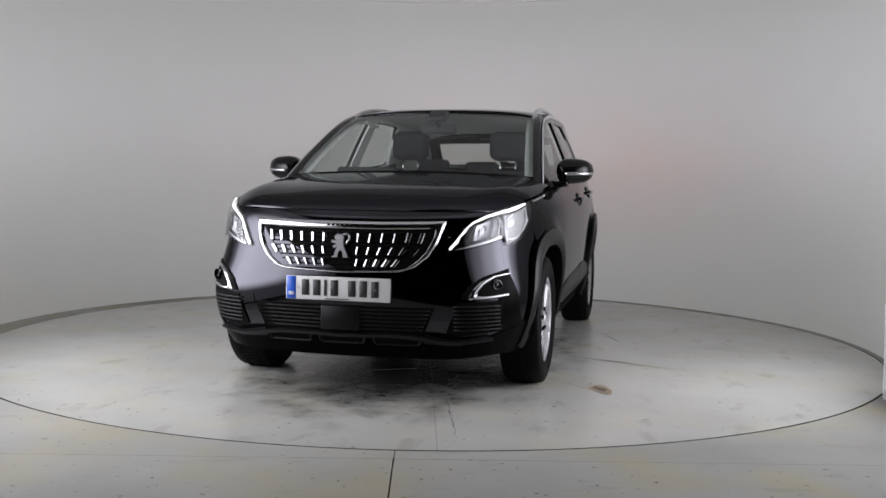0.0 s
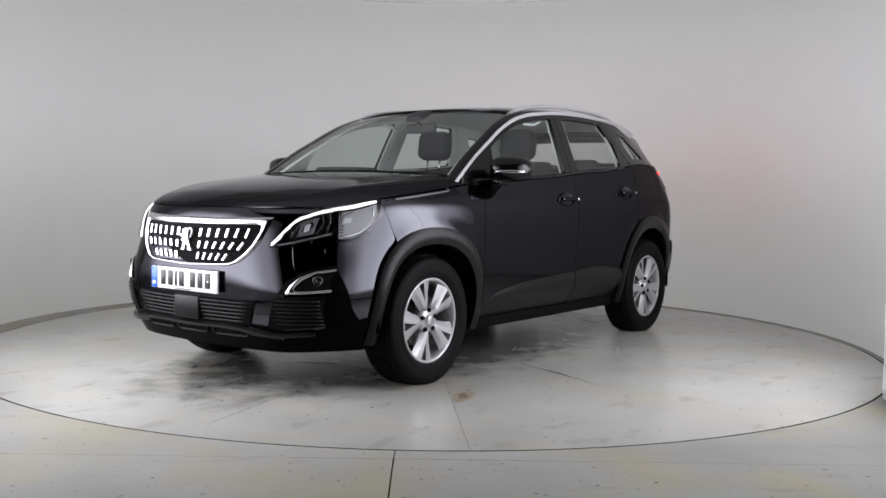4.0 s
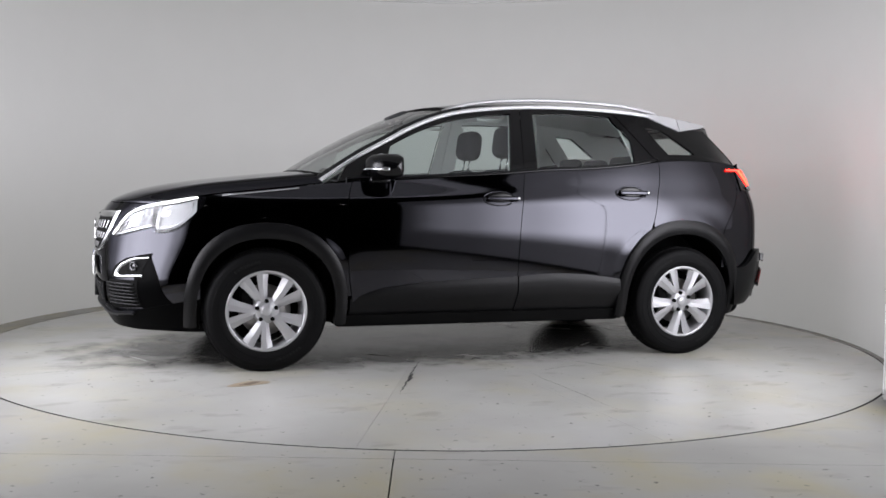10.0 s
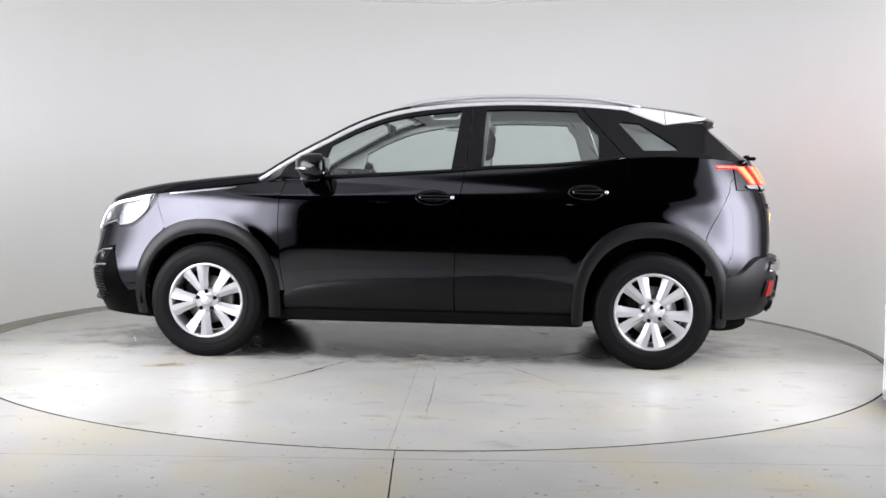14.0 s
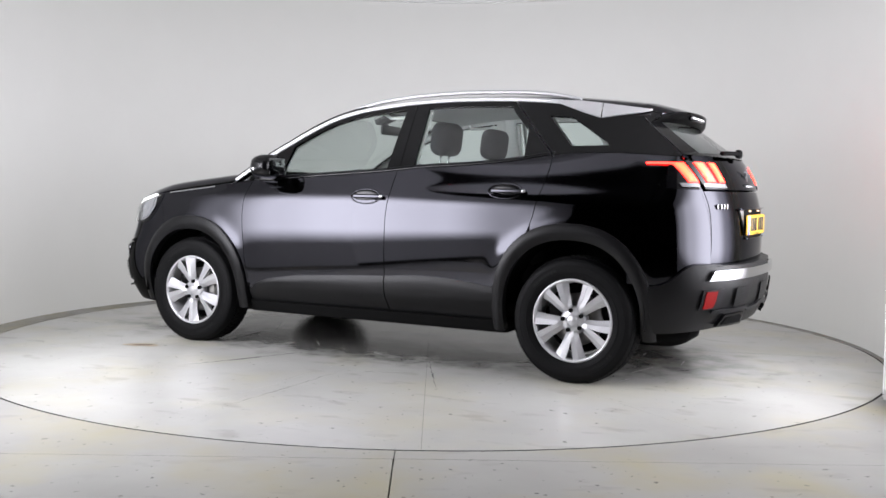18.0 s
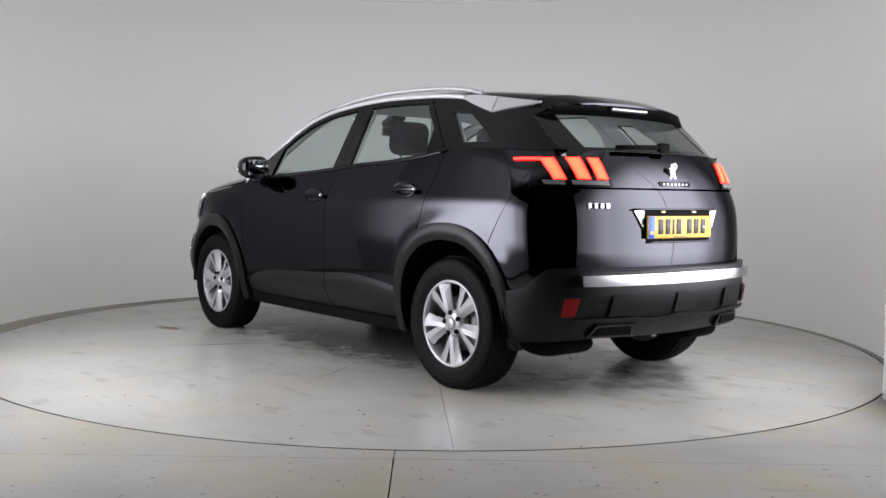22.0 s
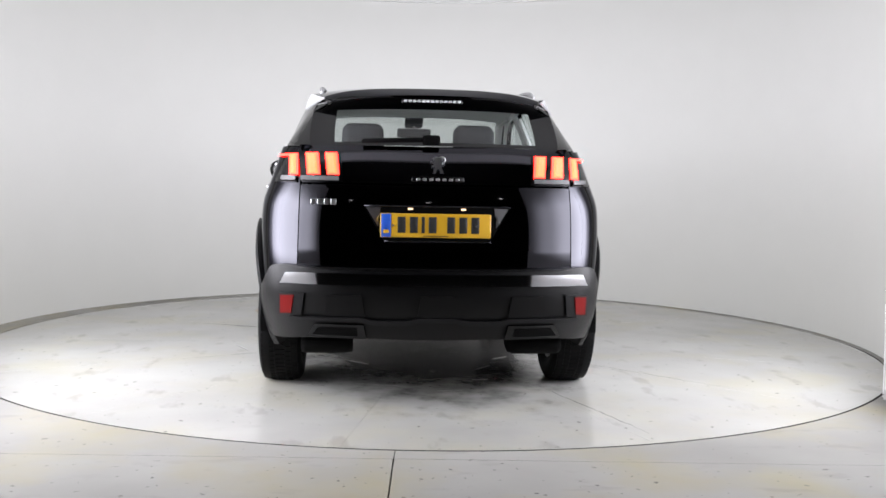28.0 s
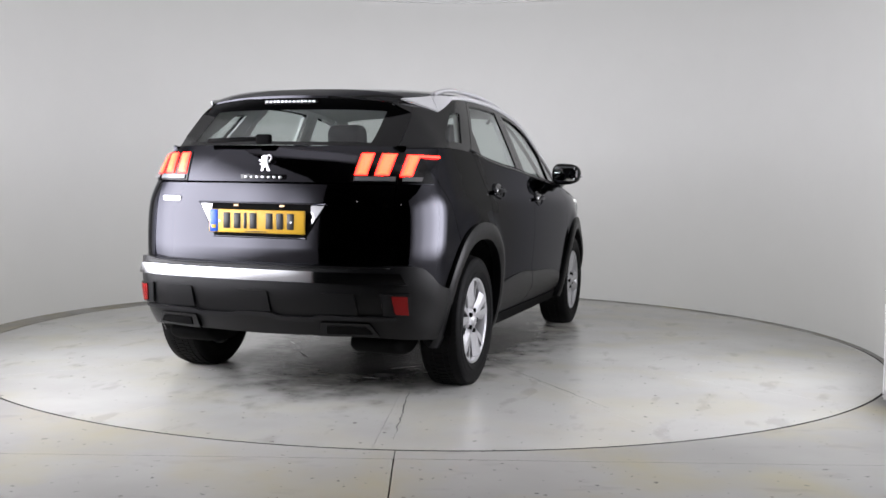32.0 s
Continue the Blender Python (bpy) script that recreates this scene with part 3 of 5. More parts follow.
def sheet(name, grid, mat, parent, label="", out=None, off=0.0, depth=0.015, inset=0.0, flip=False):
    """A panel from a grid of points: its face, moved out along its normals, and an edge that turns inwards. flip mirrors it to the right side."""
    g = np.array(grid, float)
    if flip:
        g = g * np.array((1, -1, 1))
    du, dv = np.gradient(g, axis=0), np.gradient(g, axis=1)
    nrm = np.cross(du, dv)
    ln = np.linalg.norm(nrm, axis=2, keepdims=True)
    nrm = nrm / np.where(ln < 1e-12, 1, ln)
    if out is None:
        c = g.reshape(-1, 3).mean(0)
        ref = np.array((c[0] * 0.25, c[1], (c[2] - 0.8) * 0.6))
    else:
        ref = np.array(out, float) * np.array((1, -1 if flip else 1, 1))
    turned = float((nrm.reshape(-1, 3) @ ref).mean()) < 0
    if turned:
        nrm = -nrm
    nu, nv = g.shape[:2]
    face = g + nrm * (np.asarray(off).reshape(nu, nv, 1) if np.ndim(off) else off)
    verts = [tuple(p) for p in face.reshape(-1, 3)]
    faces = []
    for i in range(nu - 1):
        for j in range(nv - 1):
            q = (i * nv + j, (i + 1) * nv + j, (i + 1) * nv + j + 1, i * nv + j + 1)
            faces.append(q[::-1] if turned else q)
    if depth:
        loop = [(i, 0) for i in range(nu)] + [(nu - 1, j) for j in range(1, nv)] + [(i, nv - 1) for i in range(nu - 2, -1, -1)] + [(0, j) for j in range(nv - 2, 0, -1)]
        n0 = len(verts)
        for i, j in loop:
            verts.append(tuple(face[i, j]))
            verts.append(tuple(face[i, j] - nrm[i, j] * depth))
        m = len(loop)
        for k in range(m):
            w = (k + 1) % m
            q = (n0 + 2 * k, n0 + 2 * k + 1, n0 + 2 * w + 1, n0 + 2 * w)
            faces.append(q if turned else q[::-1])
    return part(name, mesh_of(name, verts, faces, mat), parent=parent, label=label)


def patch(xl, xr, lo, hi, nu, nv, point, warp=None):
    """A grid between two ends and two curves, on a skin."""
    out = []
    for i in range(nu):
        u = i / (nu - 1)
        u = warp(u) if warp else u
        line = []
        for j in range(nv):
            v = j / (nv - 1)
            x = 0.5 * (xl(0.9) + xr(0.9))
            z = 0.9
            for _ in range(6):
                x = xl(z) + (xr(z) - xl(z)) * u
                z = lo(x) + (hi(x) - lo(x)) * v
            line.append(point(float(x), float(z)))
        out.append(line)
    return out


def const(v):
    return lambda *_: v


def resample(pts, n):
    p = np.array(pts, float)
    d = np.concatenate([[0], np.cumsum(np.linalg.norm(np.diff(p, axis=0), axis=1))])
    t = np.linspace(0, d[-1], n)
    return np.stack([np.interp(t, d, p[:, k]) for k in range(p.shape[1])], axis=1)


def loft(low, high, n, rows, point):
    """A grid between two flat lines of points, laid on a skin."""
    a, b = resample(low, n), resample(high, n)
    return [[point(*(a[i] + (b[i] - a[i]) * j / (rows - 1))) for j in range(rows)] for i in range(n)]


def band(outer, inner, n, rows, point):
    """A closed frame between two flat loops, each given as the same number of sides."""
    a = np.concatenate([resample(s, n)[:-1] for s in outer])
    b = np.concatenate([resample(s, n)[:-1] for s in inner])
    a, b = np.vstack([a, a[:1]]), np.vstack([b, b[:1]])
    return [[point(*(a[i] + (b[i] - a[i]) * j / (rows - 1))) for j in range(rows)] for i in range(len(a))]


# lines of the car, seen from its side
belt = curve((1.06, 1.056), (0.86, 1.076), (0.59, 1.09), (0.29, 1.11), (-0.14, 1.14), (-0.38, 1.163), (-0.71, 1.182), (-0.98, 1.21), (-1.17, 1.238), (-1.30, 1.25), (-1.52, 1.252), (-1.90, 1.235))
cant = curve((1.06, 1.06), (0.97, 1.12), (0.77, 1.245), (0.63, 1.32), (0.47, 1.405), (0.30, 1.475), (0.13, 1.518), (-0.04, 1.542), (-0.38, 1.568), (-0.72, 1.57), (-1.06, 1.555), (-1.30, 1.53), (-1.60, 1.49), (-1.85, 1.45))
clad_top = curve((0.90, 0.385), (0.83, 0.41), (0.75, 0.44), (0.55, 0.478), (0.28, 0.50), (-0.17, 0.522), (-0.38, 0.535), (-0.65, 0.525), (-0.88, 0.495))
roof_mid = curve((0.40, 1.528), (0.25, 1.565), (0.1, 1.585), (-0.26, 1.606), (-0.68, 1.612), (-1.02, 1.604), (-1.37, 1.58), (-1.56, 1.56), (-1.92, 1.512))
hood_mid = curve((2.20, 0.945), (2.12, 0.972), (2.01, 1.005), (1.88, 1.035), (1.71, 1.064), (1.45, 1.098), (1.20, 1.125), (1.06, 1.138))
door_front = curve((1.3, 0.80), (1.18, 0.80), (1.08, 0.846), (1.0, 0.876), (0.88, 0.888), (0.65, 0.882), (0.52, 0.872), (0.42, 0.855), (0.25, 0.83))
door_mid = curve((1.55, -0.253), (1.16, -0.222), (1.06, -0.204), (0.90, -0.182), (0.66, -0.17), (0.25, -0.17))
door_rear = curve((1.55, -0.87), (1.235, -1.172), (1.11, -1.16), (1.01, -1.13), (0.88, -1.10), (0.80, -1.07), (0.6, -0.95), (0.5, -0.89))


def arch(x, front, inner=False):
    cx, rx, rz = (1.333, 0.385, 0.395) if front else (-1.318, 0.388, 0.425)
    if not inner:
        rx, rz = rx + 0.06, rz + 0.08
    u = min(1.0, abs((x - cx) / rx))
    return 0.355 + rz * (1 - u ** 2.25) ** (1 / 2.25)


def cabin(x, z):
    """The side of the cabin above the belt line, leaning inwards."""
    x, z = float(x), float(z)
    zb = float(belt(x))
    y0 = side(min(x, 1.06), min(zb, 1.26))[1] - 0.012
    d = max(0.0, z - zb)
    t = max(0.0, -1.0 - x)
    a = max(0.0, x - 0.35)
    y = y0 - 0.39 * d - 0.10 * d * d - 0.24 * t * t * (0.05 + 3.3 * d) - 0.05 * a
    return np.array((x, y, z))


# ---- parts of the car ----
def quarter_end(z):
    """The shut line between the rear quarter and the bumper corner."""
    return -1.63 - 0.52 * max(0.0, min(0.27, z - 0.79)) - 0.12 * max(0.0, z - 1.10) / 0.14


def body_panels(car):
    gap = 0.0022
    for f in (False, True):
        # fender, with its arch
        hood_edge = curve((1.98, 0.90), (1.88, 0.935), (1.75, 0.966), (1.63, 0.988), (1.43, 1.012), (1.20, 1.038), (1.06, 1.056), (0.8, 1.077))
        fend_lo = lambda x: max(arch(x, True), 0.42 if x < 1.0 else 0.3)
        fender = sheet("front_fender", patch(lambda z: 1.602 + max(0.0, z - 0.775) * 0.36, lambda z: float(door_front(z)) + gap, fend_lo,
                       lambda x: float(hood_edge(x)) - gap, 64, 22, side), PAINT, car, "", flip=f)
        sheet("strip", [[side(x, float(hood_edge(x)) - 0.012 + dz) for dz in (0.0035, -0.0035)] for x in np.linspace(1.58, 1.16, 18)], CHROME, fender, "thin bright strip along the bonnet edge", off=0.004, depth=0.006, flip=f)
        # doors
        fd = sheet("front_door", patch(lambda z: float(door_front(z)) - gap, lambda z: float(door_mid(z)) + gap, lambda x: float(clad_top(x)) - 0.02, lambda x: float(belt(x)) - 0.004, 40, 64, side), PAINT, car, flip=f)
        arch_x = lambda z: -1.318 + 0.448 * max(0.0, 1 - (max(0.0, z - 0.355) / 0.505) ** 2.25) ** (1 / 2.25)
        rd = sheet("rear_door", patch(lambda z: float(door_mid(z)) - gap, lambda z: max(float(door_rear(z)) + gap, arch_x(z) if z < 0.86 else -9), lambda x: float(clad_top(x)) - 0.02, lambda x: float(belt(x)) - 0.004, 44, 64, side), PAINT, car, flip=f)
        q_lo = lambda x: max(arch(x, False), 0.56 + max(0, (-1.72 - x)) * 0.35)
        sheet("rear_quarter", patch(lambda z: max(float(door_rear(max(z, 0.86))) - gap, -1.2) if z > 0.8 else -1.08, lambda z: quarter_end(z) + 0.002, q_lo, lambda x: float(belt(x)) - 0.004, 56, 26, side), PAINT, car, flip=f)
        # door handles in their dished recesses
        for door, hx, hz in ((fd, -0.04, 0.989), (rd, -0.935, 1.035)):
            bm = bmesh.new()
            bmesh.ops.create_uvsphere(bm, u_segments=24, v_segments=12, radius=1)
            bmesh.ops.scale(bm, vec=(0.090, 0.009, 0.040), verts=bm.verts)
            p = side(hx, hz)
            sgn = -1 if f else 1
            bmesh.ops.translate(bm, vec=(p[0], sgn * (p[1] - 0.001), p[2]), verts=bm.verts)
            for q in bm.faces:
                q.smooth = True
            part("handle_cup", bm, GLOSS, door)
            lip = [side(hx + 0.094 * math.cos(a) * (1.12 if math.cos(a) > 0 else 1), hz + 0.042 * math.sin(a)) for a in np.linspace(0, 2 * math.pi, 33)]
            part("cup_lip", tube([(q[0], sgn * (q[1] + 0.002), q[2]) for q in lip], 0.0045, 0.0045, 6, PAINT, "cup_lip"), parent=door)
            part("handle", box(hx - 0.02, sgn * (p[1] + 0.02), hz + 0.001, 0.205, 0.02, 0.027, 0.0095, 4), PAINT, door, "gloss black door handle")
            part("lock_cap", box(hx - 0.112, sgn * (p[1] + 0.0215), hz + 0.002, 0.022, 0.022, 0.022, 0.008, 2), SATIN, door)
        # plastic cladding: door boards, arches, sill
        for door, a, b in ((fd, 0.86, -0.168), (rd, -0.172, -0.885)):
            lo = lambda x: 0.285
            g = patch(lambda z: (a if a > 0 else a - 0.002), lambda z: b + 0.002 if b < -0.5 else b + 0.002, lo, lambda x: float(clad_top(x)), 30, 12, board)
            sheet("cladding", g, PLASTIC, door, "dark grey plastic cladding", off=np.array([[0.006 + 0.016 * math.sin(math.pi * j / 11) ** 0.6 for j in range(12)] for _ in range(30)]), depth=0.02, flip=f)
        sheet("sill", [[side(x, z) - np.array((0, 0.02, 0)) for z in np.linspace(0.235, 0.30, 5)] for x in np.linspace(0.93, -0.93, 20)], UNDER, car, depth=0.05, flip=f)
        for front in (True, False):
            cx, rx, rz = (1.333, 0.385, 0.395) if front else (-1.318, 0.388, 0.425)
            grid, offs = [], []
            steps = np.linspace(-0.12, math.pi + 0.12, 64)
            for a in steps:
                ln, lo = [], []
                for j in range(8):
                    v = j / 7
                    ax, az = rx + 0.068 * v, rz + 0.088 * v
                    c, s = math.cos(a), math.sin(a)
                    x = cx + ax * math.copysign(abs(c) ** (2 / 2.25), c)
                    z = 0.355 + az * math.copysign(abs(s) ** (2 / 2.25), s)
                    if s < 0:
                        z = 0.355 + s * 0.8
                    ln.append(side(x, max(z, 0.2)))
                    lo.append(0.012 + 0.016 * math.sin(math.pi * min(v * 0.75 + 0.2, 1)))
                grid.append(ln)
                offs.append(lo)
            sheet("wheel_arch_trim", grid, PLASTIC, car, "dark grey plastic wheel arch trim", out=(0, 1, 0), off=np.array(offs), depth=0.05, flip=f)
            # the dark well behind the wheel
            sg = -1 if f else 1
            well = []
            for a in np.linspace(-0.1, math.pi + 0.1, 30):
                well.append([(cx + (rx + 0.03) * math.cos(a), sg * y, 0.355 + (rz + 0.03) * math.sin(a)) for y in (0.86, 0.6, 0.5)])
            sheet("wheel_well", well, UNDER, car, depth=0)
            n = 30
            vs = [(cx, sg * 0.52, 0.3)] + [(cx + (rx + 0.06) * math.cos(a), sg * 0.52, 0.355 + (rz + 0.06) * math.sin(a)) for a in np.linspace(-0.3, math.pi + 0.3, n)]
            part("well_back", mesh_of("well_back", vs, [(0, i, i + 1) for i in range(1, n)], UNDER), parent=car)


def hood_lip(y):
    """The height of the shut line between bonnet and bumper."""
    return 0.933 + 0.03 * max(0.0, abs(y) - 0.6)


def hood(car):
    """The bonnet: from the shut line over the nose to the foot of the windscreen, with raised flanks."""
    n, m = 40, 41
    edge_x = curve((0, 1.985), (0.15, 1.90), (0.35, 1.72), (0.6, 1.46), (0.8, 1.24), (1, 1.02))
    edge_z = curve((2.02, 0.915), (1.88, 0.945), (1.75, 0.972), (1.63, 0.993), (1.43, 1.017), (1.20, 1.044), (1.06, 1.062), (1.0, 1.068))
    grid = []
    for i in range(n):
        w = i / (n - 1)
        xe = float(edge_x(w))
        ze = float(edge_z(xe))
        ye = side(xe, ze)[1] - 0.004
        xc = 2.155 + (1.075 - 2.155) * w
        zc = float(hood_mid(xc))
        line = []
        for j in range(m):
            u = -1 + 2 * j / (m - 1)
            a = abs(u)
            x = xc + (xe - xc) * a ** 2.6
            z = zc + (ze - zc) * a ** 2.4
            z += 0.012 * math.exp(-((a - 0.72) / 0.14) ** 2) * min(1, w * 2.5)
            y = ye * math.sin(u * math.pi / 2 * 0.82) / math.sin(math.pi / 2 * 0.82)
            if w < 0.16:
                zn = hood_lip(y)
                p = nose(y, zn)
                k = (1 - w / 0.16) ** 1.5
                x, z = x + (p[0] - 0.002 - x) * k, z + (zn - z) * k
            line.append((x, y, z))
        grid.append(line)
    sheet("bonnet", grid, PAINT, car, "gloss black bonnet with raised flanks", out=(0, 0, 1), depth=0.006)
    # the scuttle under the windscreen
    g2 = [[(1.10 - 0.12 * abs(u) ** 2 - 0.10 * v, u * 0.78, 1.092 - 0.035 * u * u + 0.004 * v) for v in (0, 0.5, 1)] for u in np.linspace(-1, 1, 25)]
    sheet("scuttle", g2, UNDER, car, out=(0, 0, 1), depth=0.01)
    for a, b in (((1.06, 0.62, 1.062), (1.075, -0.12, 1.100)), ((1.075, 0.0, 1.098), (1.04, -0.66, 1.062))):
        wp = part("wiper", rod(a, b, 0.005, 8), UNDER, car)
        part("blade", rod((a[0] - 0.02, a[1], a[2] + 0.012), (b[0] - 0.02, b[1], b[2] + 0.012), 0.004, 6), HOLE, wp)


def badge(parent, shape, place, s, size):
    """A plain bright upright shape with a curled tail, proud of its panel."""
    bm = bmesh.new()
    fc = bm.faces.new([bm.verts.new((0.0, s * y * size, z * size)) for y, z in shape])
    ex = bmesh.ops.extrude_face_region(bm, geom=[fc])
    top = [v for v in ex["geom"] if isinstance(v, bmesh.types.BMVert)]
    bmesh.ops.translate(bm, vec=(s * 0.012, 0, 0), verts=top)
    for v in top:
        v.co.y *= 0.9
        v.co.z *= 0.95
    bmesh.ops.recalc_face_normals(bm, faces=bm.faces[:])
    bmesh.ops.translate(bm, vec=place, verts=bm.verts)
    ob = part("badge", bm, SATIN, parent, "plain silver badge")
    tail_line = [(0.012, 0.052), (0.03, 0.058), (0.045, 0.048), (0.046, 0.03), (0.034, 0.022), (0.03, 0.008)]
    pts = [(place[0] + s * 0.006, place[1] + s * y * size, place[2] + z * size) for y, z in resample(tail_line, 14)]
    part("badge_tail", tube(pts, 0.005 * size, 0.005, 6, SATIN, "badge_tail", (1, 0, 0)), parent=ob)


def front_end(car):
    arc = np.linspace(0, 1, 61)

    def wrap(lo, hi, x_end, nv, y_from=None):
        """A grid right round the nose, between two heights given along it from the middle (0) to the arch (1)."""
        left = []
        for k in arc:
            ln = []
            for j in range(nv):
                v = j / (nv - 1)
                z = float(lo(k)) + (float(hi(k)) - float(lo(k))) * v
                xe = x_end if x_end < 1.69 or x_end > 1.72 else 1.70 - 0.094 * max(0.0, min(1.0, (z - 0.68) / 0.10)) + 0.36 * max(0.0, z - 0.78)
                ln.append(skin_at(k * s_of_x(xe, z), z))
            left.append(np.array(ln))
        right = [ln * np.array((1, -1, 1)) for ln in left[:0:-1]]
        return right + left

    lamp_top = curve((0, 0.925), (0.6, 0.925), (0.75, 0.945), (0.9, 0.972), (1, 0.985))

    def bumper_top(k):
        y = skin_at(k * s_of_x(1.62, 0.94), 0.94)[1]
        return hood_lip(y) - 0.004 if y < 0.64 else max(float(lamp_top(k)), hood_lip(y) - 0.004)

    bumper = sheet("front_bumper", wrap(curve((0, 0.345), (0.4, 0.345), (0.7, 0.34), (0.85, 0.37), (1, 0.395)), bumper_top, 1.70, 30), PAINT, car,
                   "gloss black front bumper", out=(1, 0, 0))
    sheet("lower_bumper", wrap(const(0.235), curve((0, 0.36), (0.4, 0.36), (0.6, 0.33), (0.8, 0.37), (1, 0.41)), 1.70, 12), DARKPLASTIC, bumper, "black lower bumper", out=(1, 0, 0), off=0.006)
    sheet("spoiler_lip", wrap(const(0.20), const(0.255), 1.66, 5), UNDER, bumper, out=(1, 0, 0), off=-0.03)

    def face(y, z):
        return nose(y, z)

    # grille: black field, broad bright surround, three rows of bright dashes
    out_r = [(0.480, 0.886), (0.470, 0.845), (0.450, 0.778), (0.410, 0.715), (0.352, 0.666), (0.29, 0.646)]
    in_r = [(0.436, 0.850), (0.432, 0.810), (0.402, 0.745), (0.362, 0.700), (0.312, 0.664), (0.27, 0.656)]
    flip_y = lambda line: [(-y, z) for y, z in line[::-1]]
    top_out, top_in = [(-0.480, 0.886), (-0.2, 0.879), (0.2, 0.879), (0.480, 0.886)], [(-0.436, 0.850), (-0.2, 0.843), (0.2, 0.843), (0.436, 0.850)]
    low_out, low_in = [(0.29, 0.646), (0.0, 0.636), (-0.29, 0.646)], [(0.27, 0.656), (0.0, 0.646), (-0.27, 0.656)]
    fld = sheet("grille", loft(flip_y(in_r) + low_in[::-1][1:-1] + in_r[::-1], top_in, 45, 9, face), HOLE, bumper, "black grille with rows of bright dashes", out=(1, 0, 0), off=0.003, depth=0.004)
    ring = band([top_out, out_r, low_out, flip_y(out_r)], [top_in, in_r, low_in, flip_y(in_r)], 24, 5, face)
    sheet("grille_surround", ring, CHROME, fld, "broad bright chrome grille surround", out=(1, 0, 0), off=np.array([[0.004, 0.012, 0.013, 0.012, 0.004]] * len(ring)), depth=0.008)
    for zc, hh, lean, pitch, count in ((0.802, 0.020, 0.7, 0.058, 6), (0.742, 0.017, 2.2, 0.053, 6), (0.686, 0.0165, 2.9, 0.045, 5)):
        for k in range(count):
            for s in (-1, 1):
                y = s * (0.085 + pitch * k)
                up = hh + (0.006 * k / 5 if zc > 0.8 else 0)
                pts = []
                for dz, w in ((-hh, 0.0048), (up, 0.0062)):
                    yc = y + lean * y * dz
                    pts.append([nose(yc - w, zc + dz), nose(yc, zc + dz) + np.array((0.004, 0, 0)), nose(yc + w, zc + dz)])
                sheet("dash", pts, CHROME, fld, out=(1, 0, 0), off=0.007, depth=0.004)
    for k in range(11):
        z = 0.655 + 0.021 * k
        w = curve_at(z, ((0.64, 0.2), (0.7, 0.31), (0.8, 0.38), (0.88, 0.41)))
        part("mesh_bar", tube([nose(y, z) + np.array((0.004, 0, 0)) for y in np.linspace(-w, w, 15)], 0.003, 0.002, 5, DARKPLASTIC, "mesh_bar", (0, 0, 1)), parent=fld)
    # the badge: a plain upright silver shape
    badge_shape = [(-0.03, 0.045), (-0.015, 0.058), (0.01, 0.056), (0.022, 0.045), (0.018, 0.02), (0.022, -0.005), (0.033, -0.03), (0.046, -0.057), (0.016, -0.057), (0.014, -0.032), (0.0, -0.02), (-0.012, -0.036),
                   (-0.014, -0.057), (-0.046, -0.057), (-0.030, -0.046), (-0.028, -0.028), (-0.014, -0.004), (-0.034, -0.012), (-0.042, -0.002), (-0.018, 0.009), (-0.047, 0.017), (-0.045, 0.028), (-0.018, 0.025), (-0.026, 0.034)]
    badge(fld, [(y, z) for y, z in badge_shape], (nose(0, 0.765)[0] + 0.008, 0.0, 0.765), 1, 1.0)
    for k in range(7):
        part("letter_bar", box(nose(0, 0.862)[0] + 0.0135, -0.069 + 0.023 * k, 0.862, 0.003, 0.013, 0.008, 0.001, 1), HOLE, fld)
    # number plate, with bars in place of its characters
    number_plate(car, (2.260, -0.008, 0.560), 0, WHITE, 4)
    # lower intake with slats and a sensor box
    intake = sheet("lower_intake", loft([(-0.40, 0.355), (0.40, 0.355)], [(-0.45, 0.48), (0.45, 0.48)], 31, 6, face), HOLE, bumper, "black lower intake with slats", out=(1, 0, 0), off=0.008, depth=0.01)
    for k in range(6):
        z = 0.372 + 0.019 * k
        w = 0.395 + 0.008 * k
        part("slat", tube([nose(y, z) + np.array((0.011, 0, 0)) for y in np.linspace(-w, w, 15)], 0.004, 0.003, 6, BLADE, "slat", (0, 0, 1)), parent=intake)
    p = nose(0, 0.42)
    part("sensor_box", box(p[0] + 0.010, 0.0, 0.422, 0.03, 0.19, 0.115, 0.006), PLASTIC, intake, "dark grey sensor box")
    for y in (-0.27, 0.0, 0.27):
        slot = sheet("slot", loft([(y - 0.105, 0.300), (y + 0.105, 0.300)], [(y - 0.115, 0.336), (y + 0.115, 0.336)], 9, 3, face), HOLE, bumper, out=(1, 0, 0), off=0.010, depth=0.006)
        edge = [(y - 0.105, 0.298), (y + 0.105, 0.298), (y + 0.117, 0.337), (y - 0.117, 0.337), (y - 0.105, 0.298)]
        part("slot_frame", tube([nose(a, b) + np.array((0.013, 0, 0)) for a, b in resample(edge, 33)], 0.005, 0.005, 6, BLADE, "slot_frame", (1, 0, 0)), parent=slot)
    for sg in (-1, 1):
        sheet("chin_wedge", loft([(sg * 0.395, 0.312), (sg * 0.56, 0.300)], [(sg * 0.40, 0.352), (sg * 0.56, 0.322)], 8, 4, face), BLADE, bumper, "grey wedge beside the chin slots", out=(1, 0, 0), off=0.014, depth=0.012)
    sheet("trim_blade", wrap(curve((0, 0.338), (0.4, 0.338), (0.62, 0.315), (1, 0.33)), curve((0, 0.352), (0.4, 0.352), (0.62, 0.330), (1, 0.337)), 2.03, 4), BLADE, bumper, "grey blade along the bumper foot", out=(1, 0, 0), off=0.03, depth=0.03)
    for f in (False, True):
        sg = -1 if f else 1
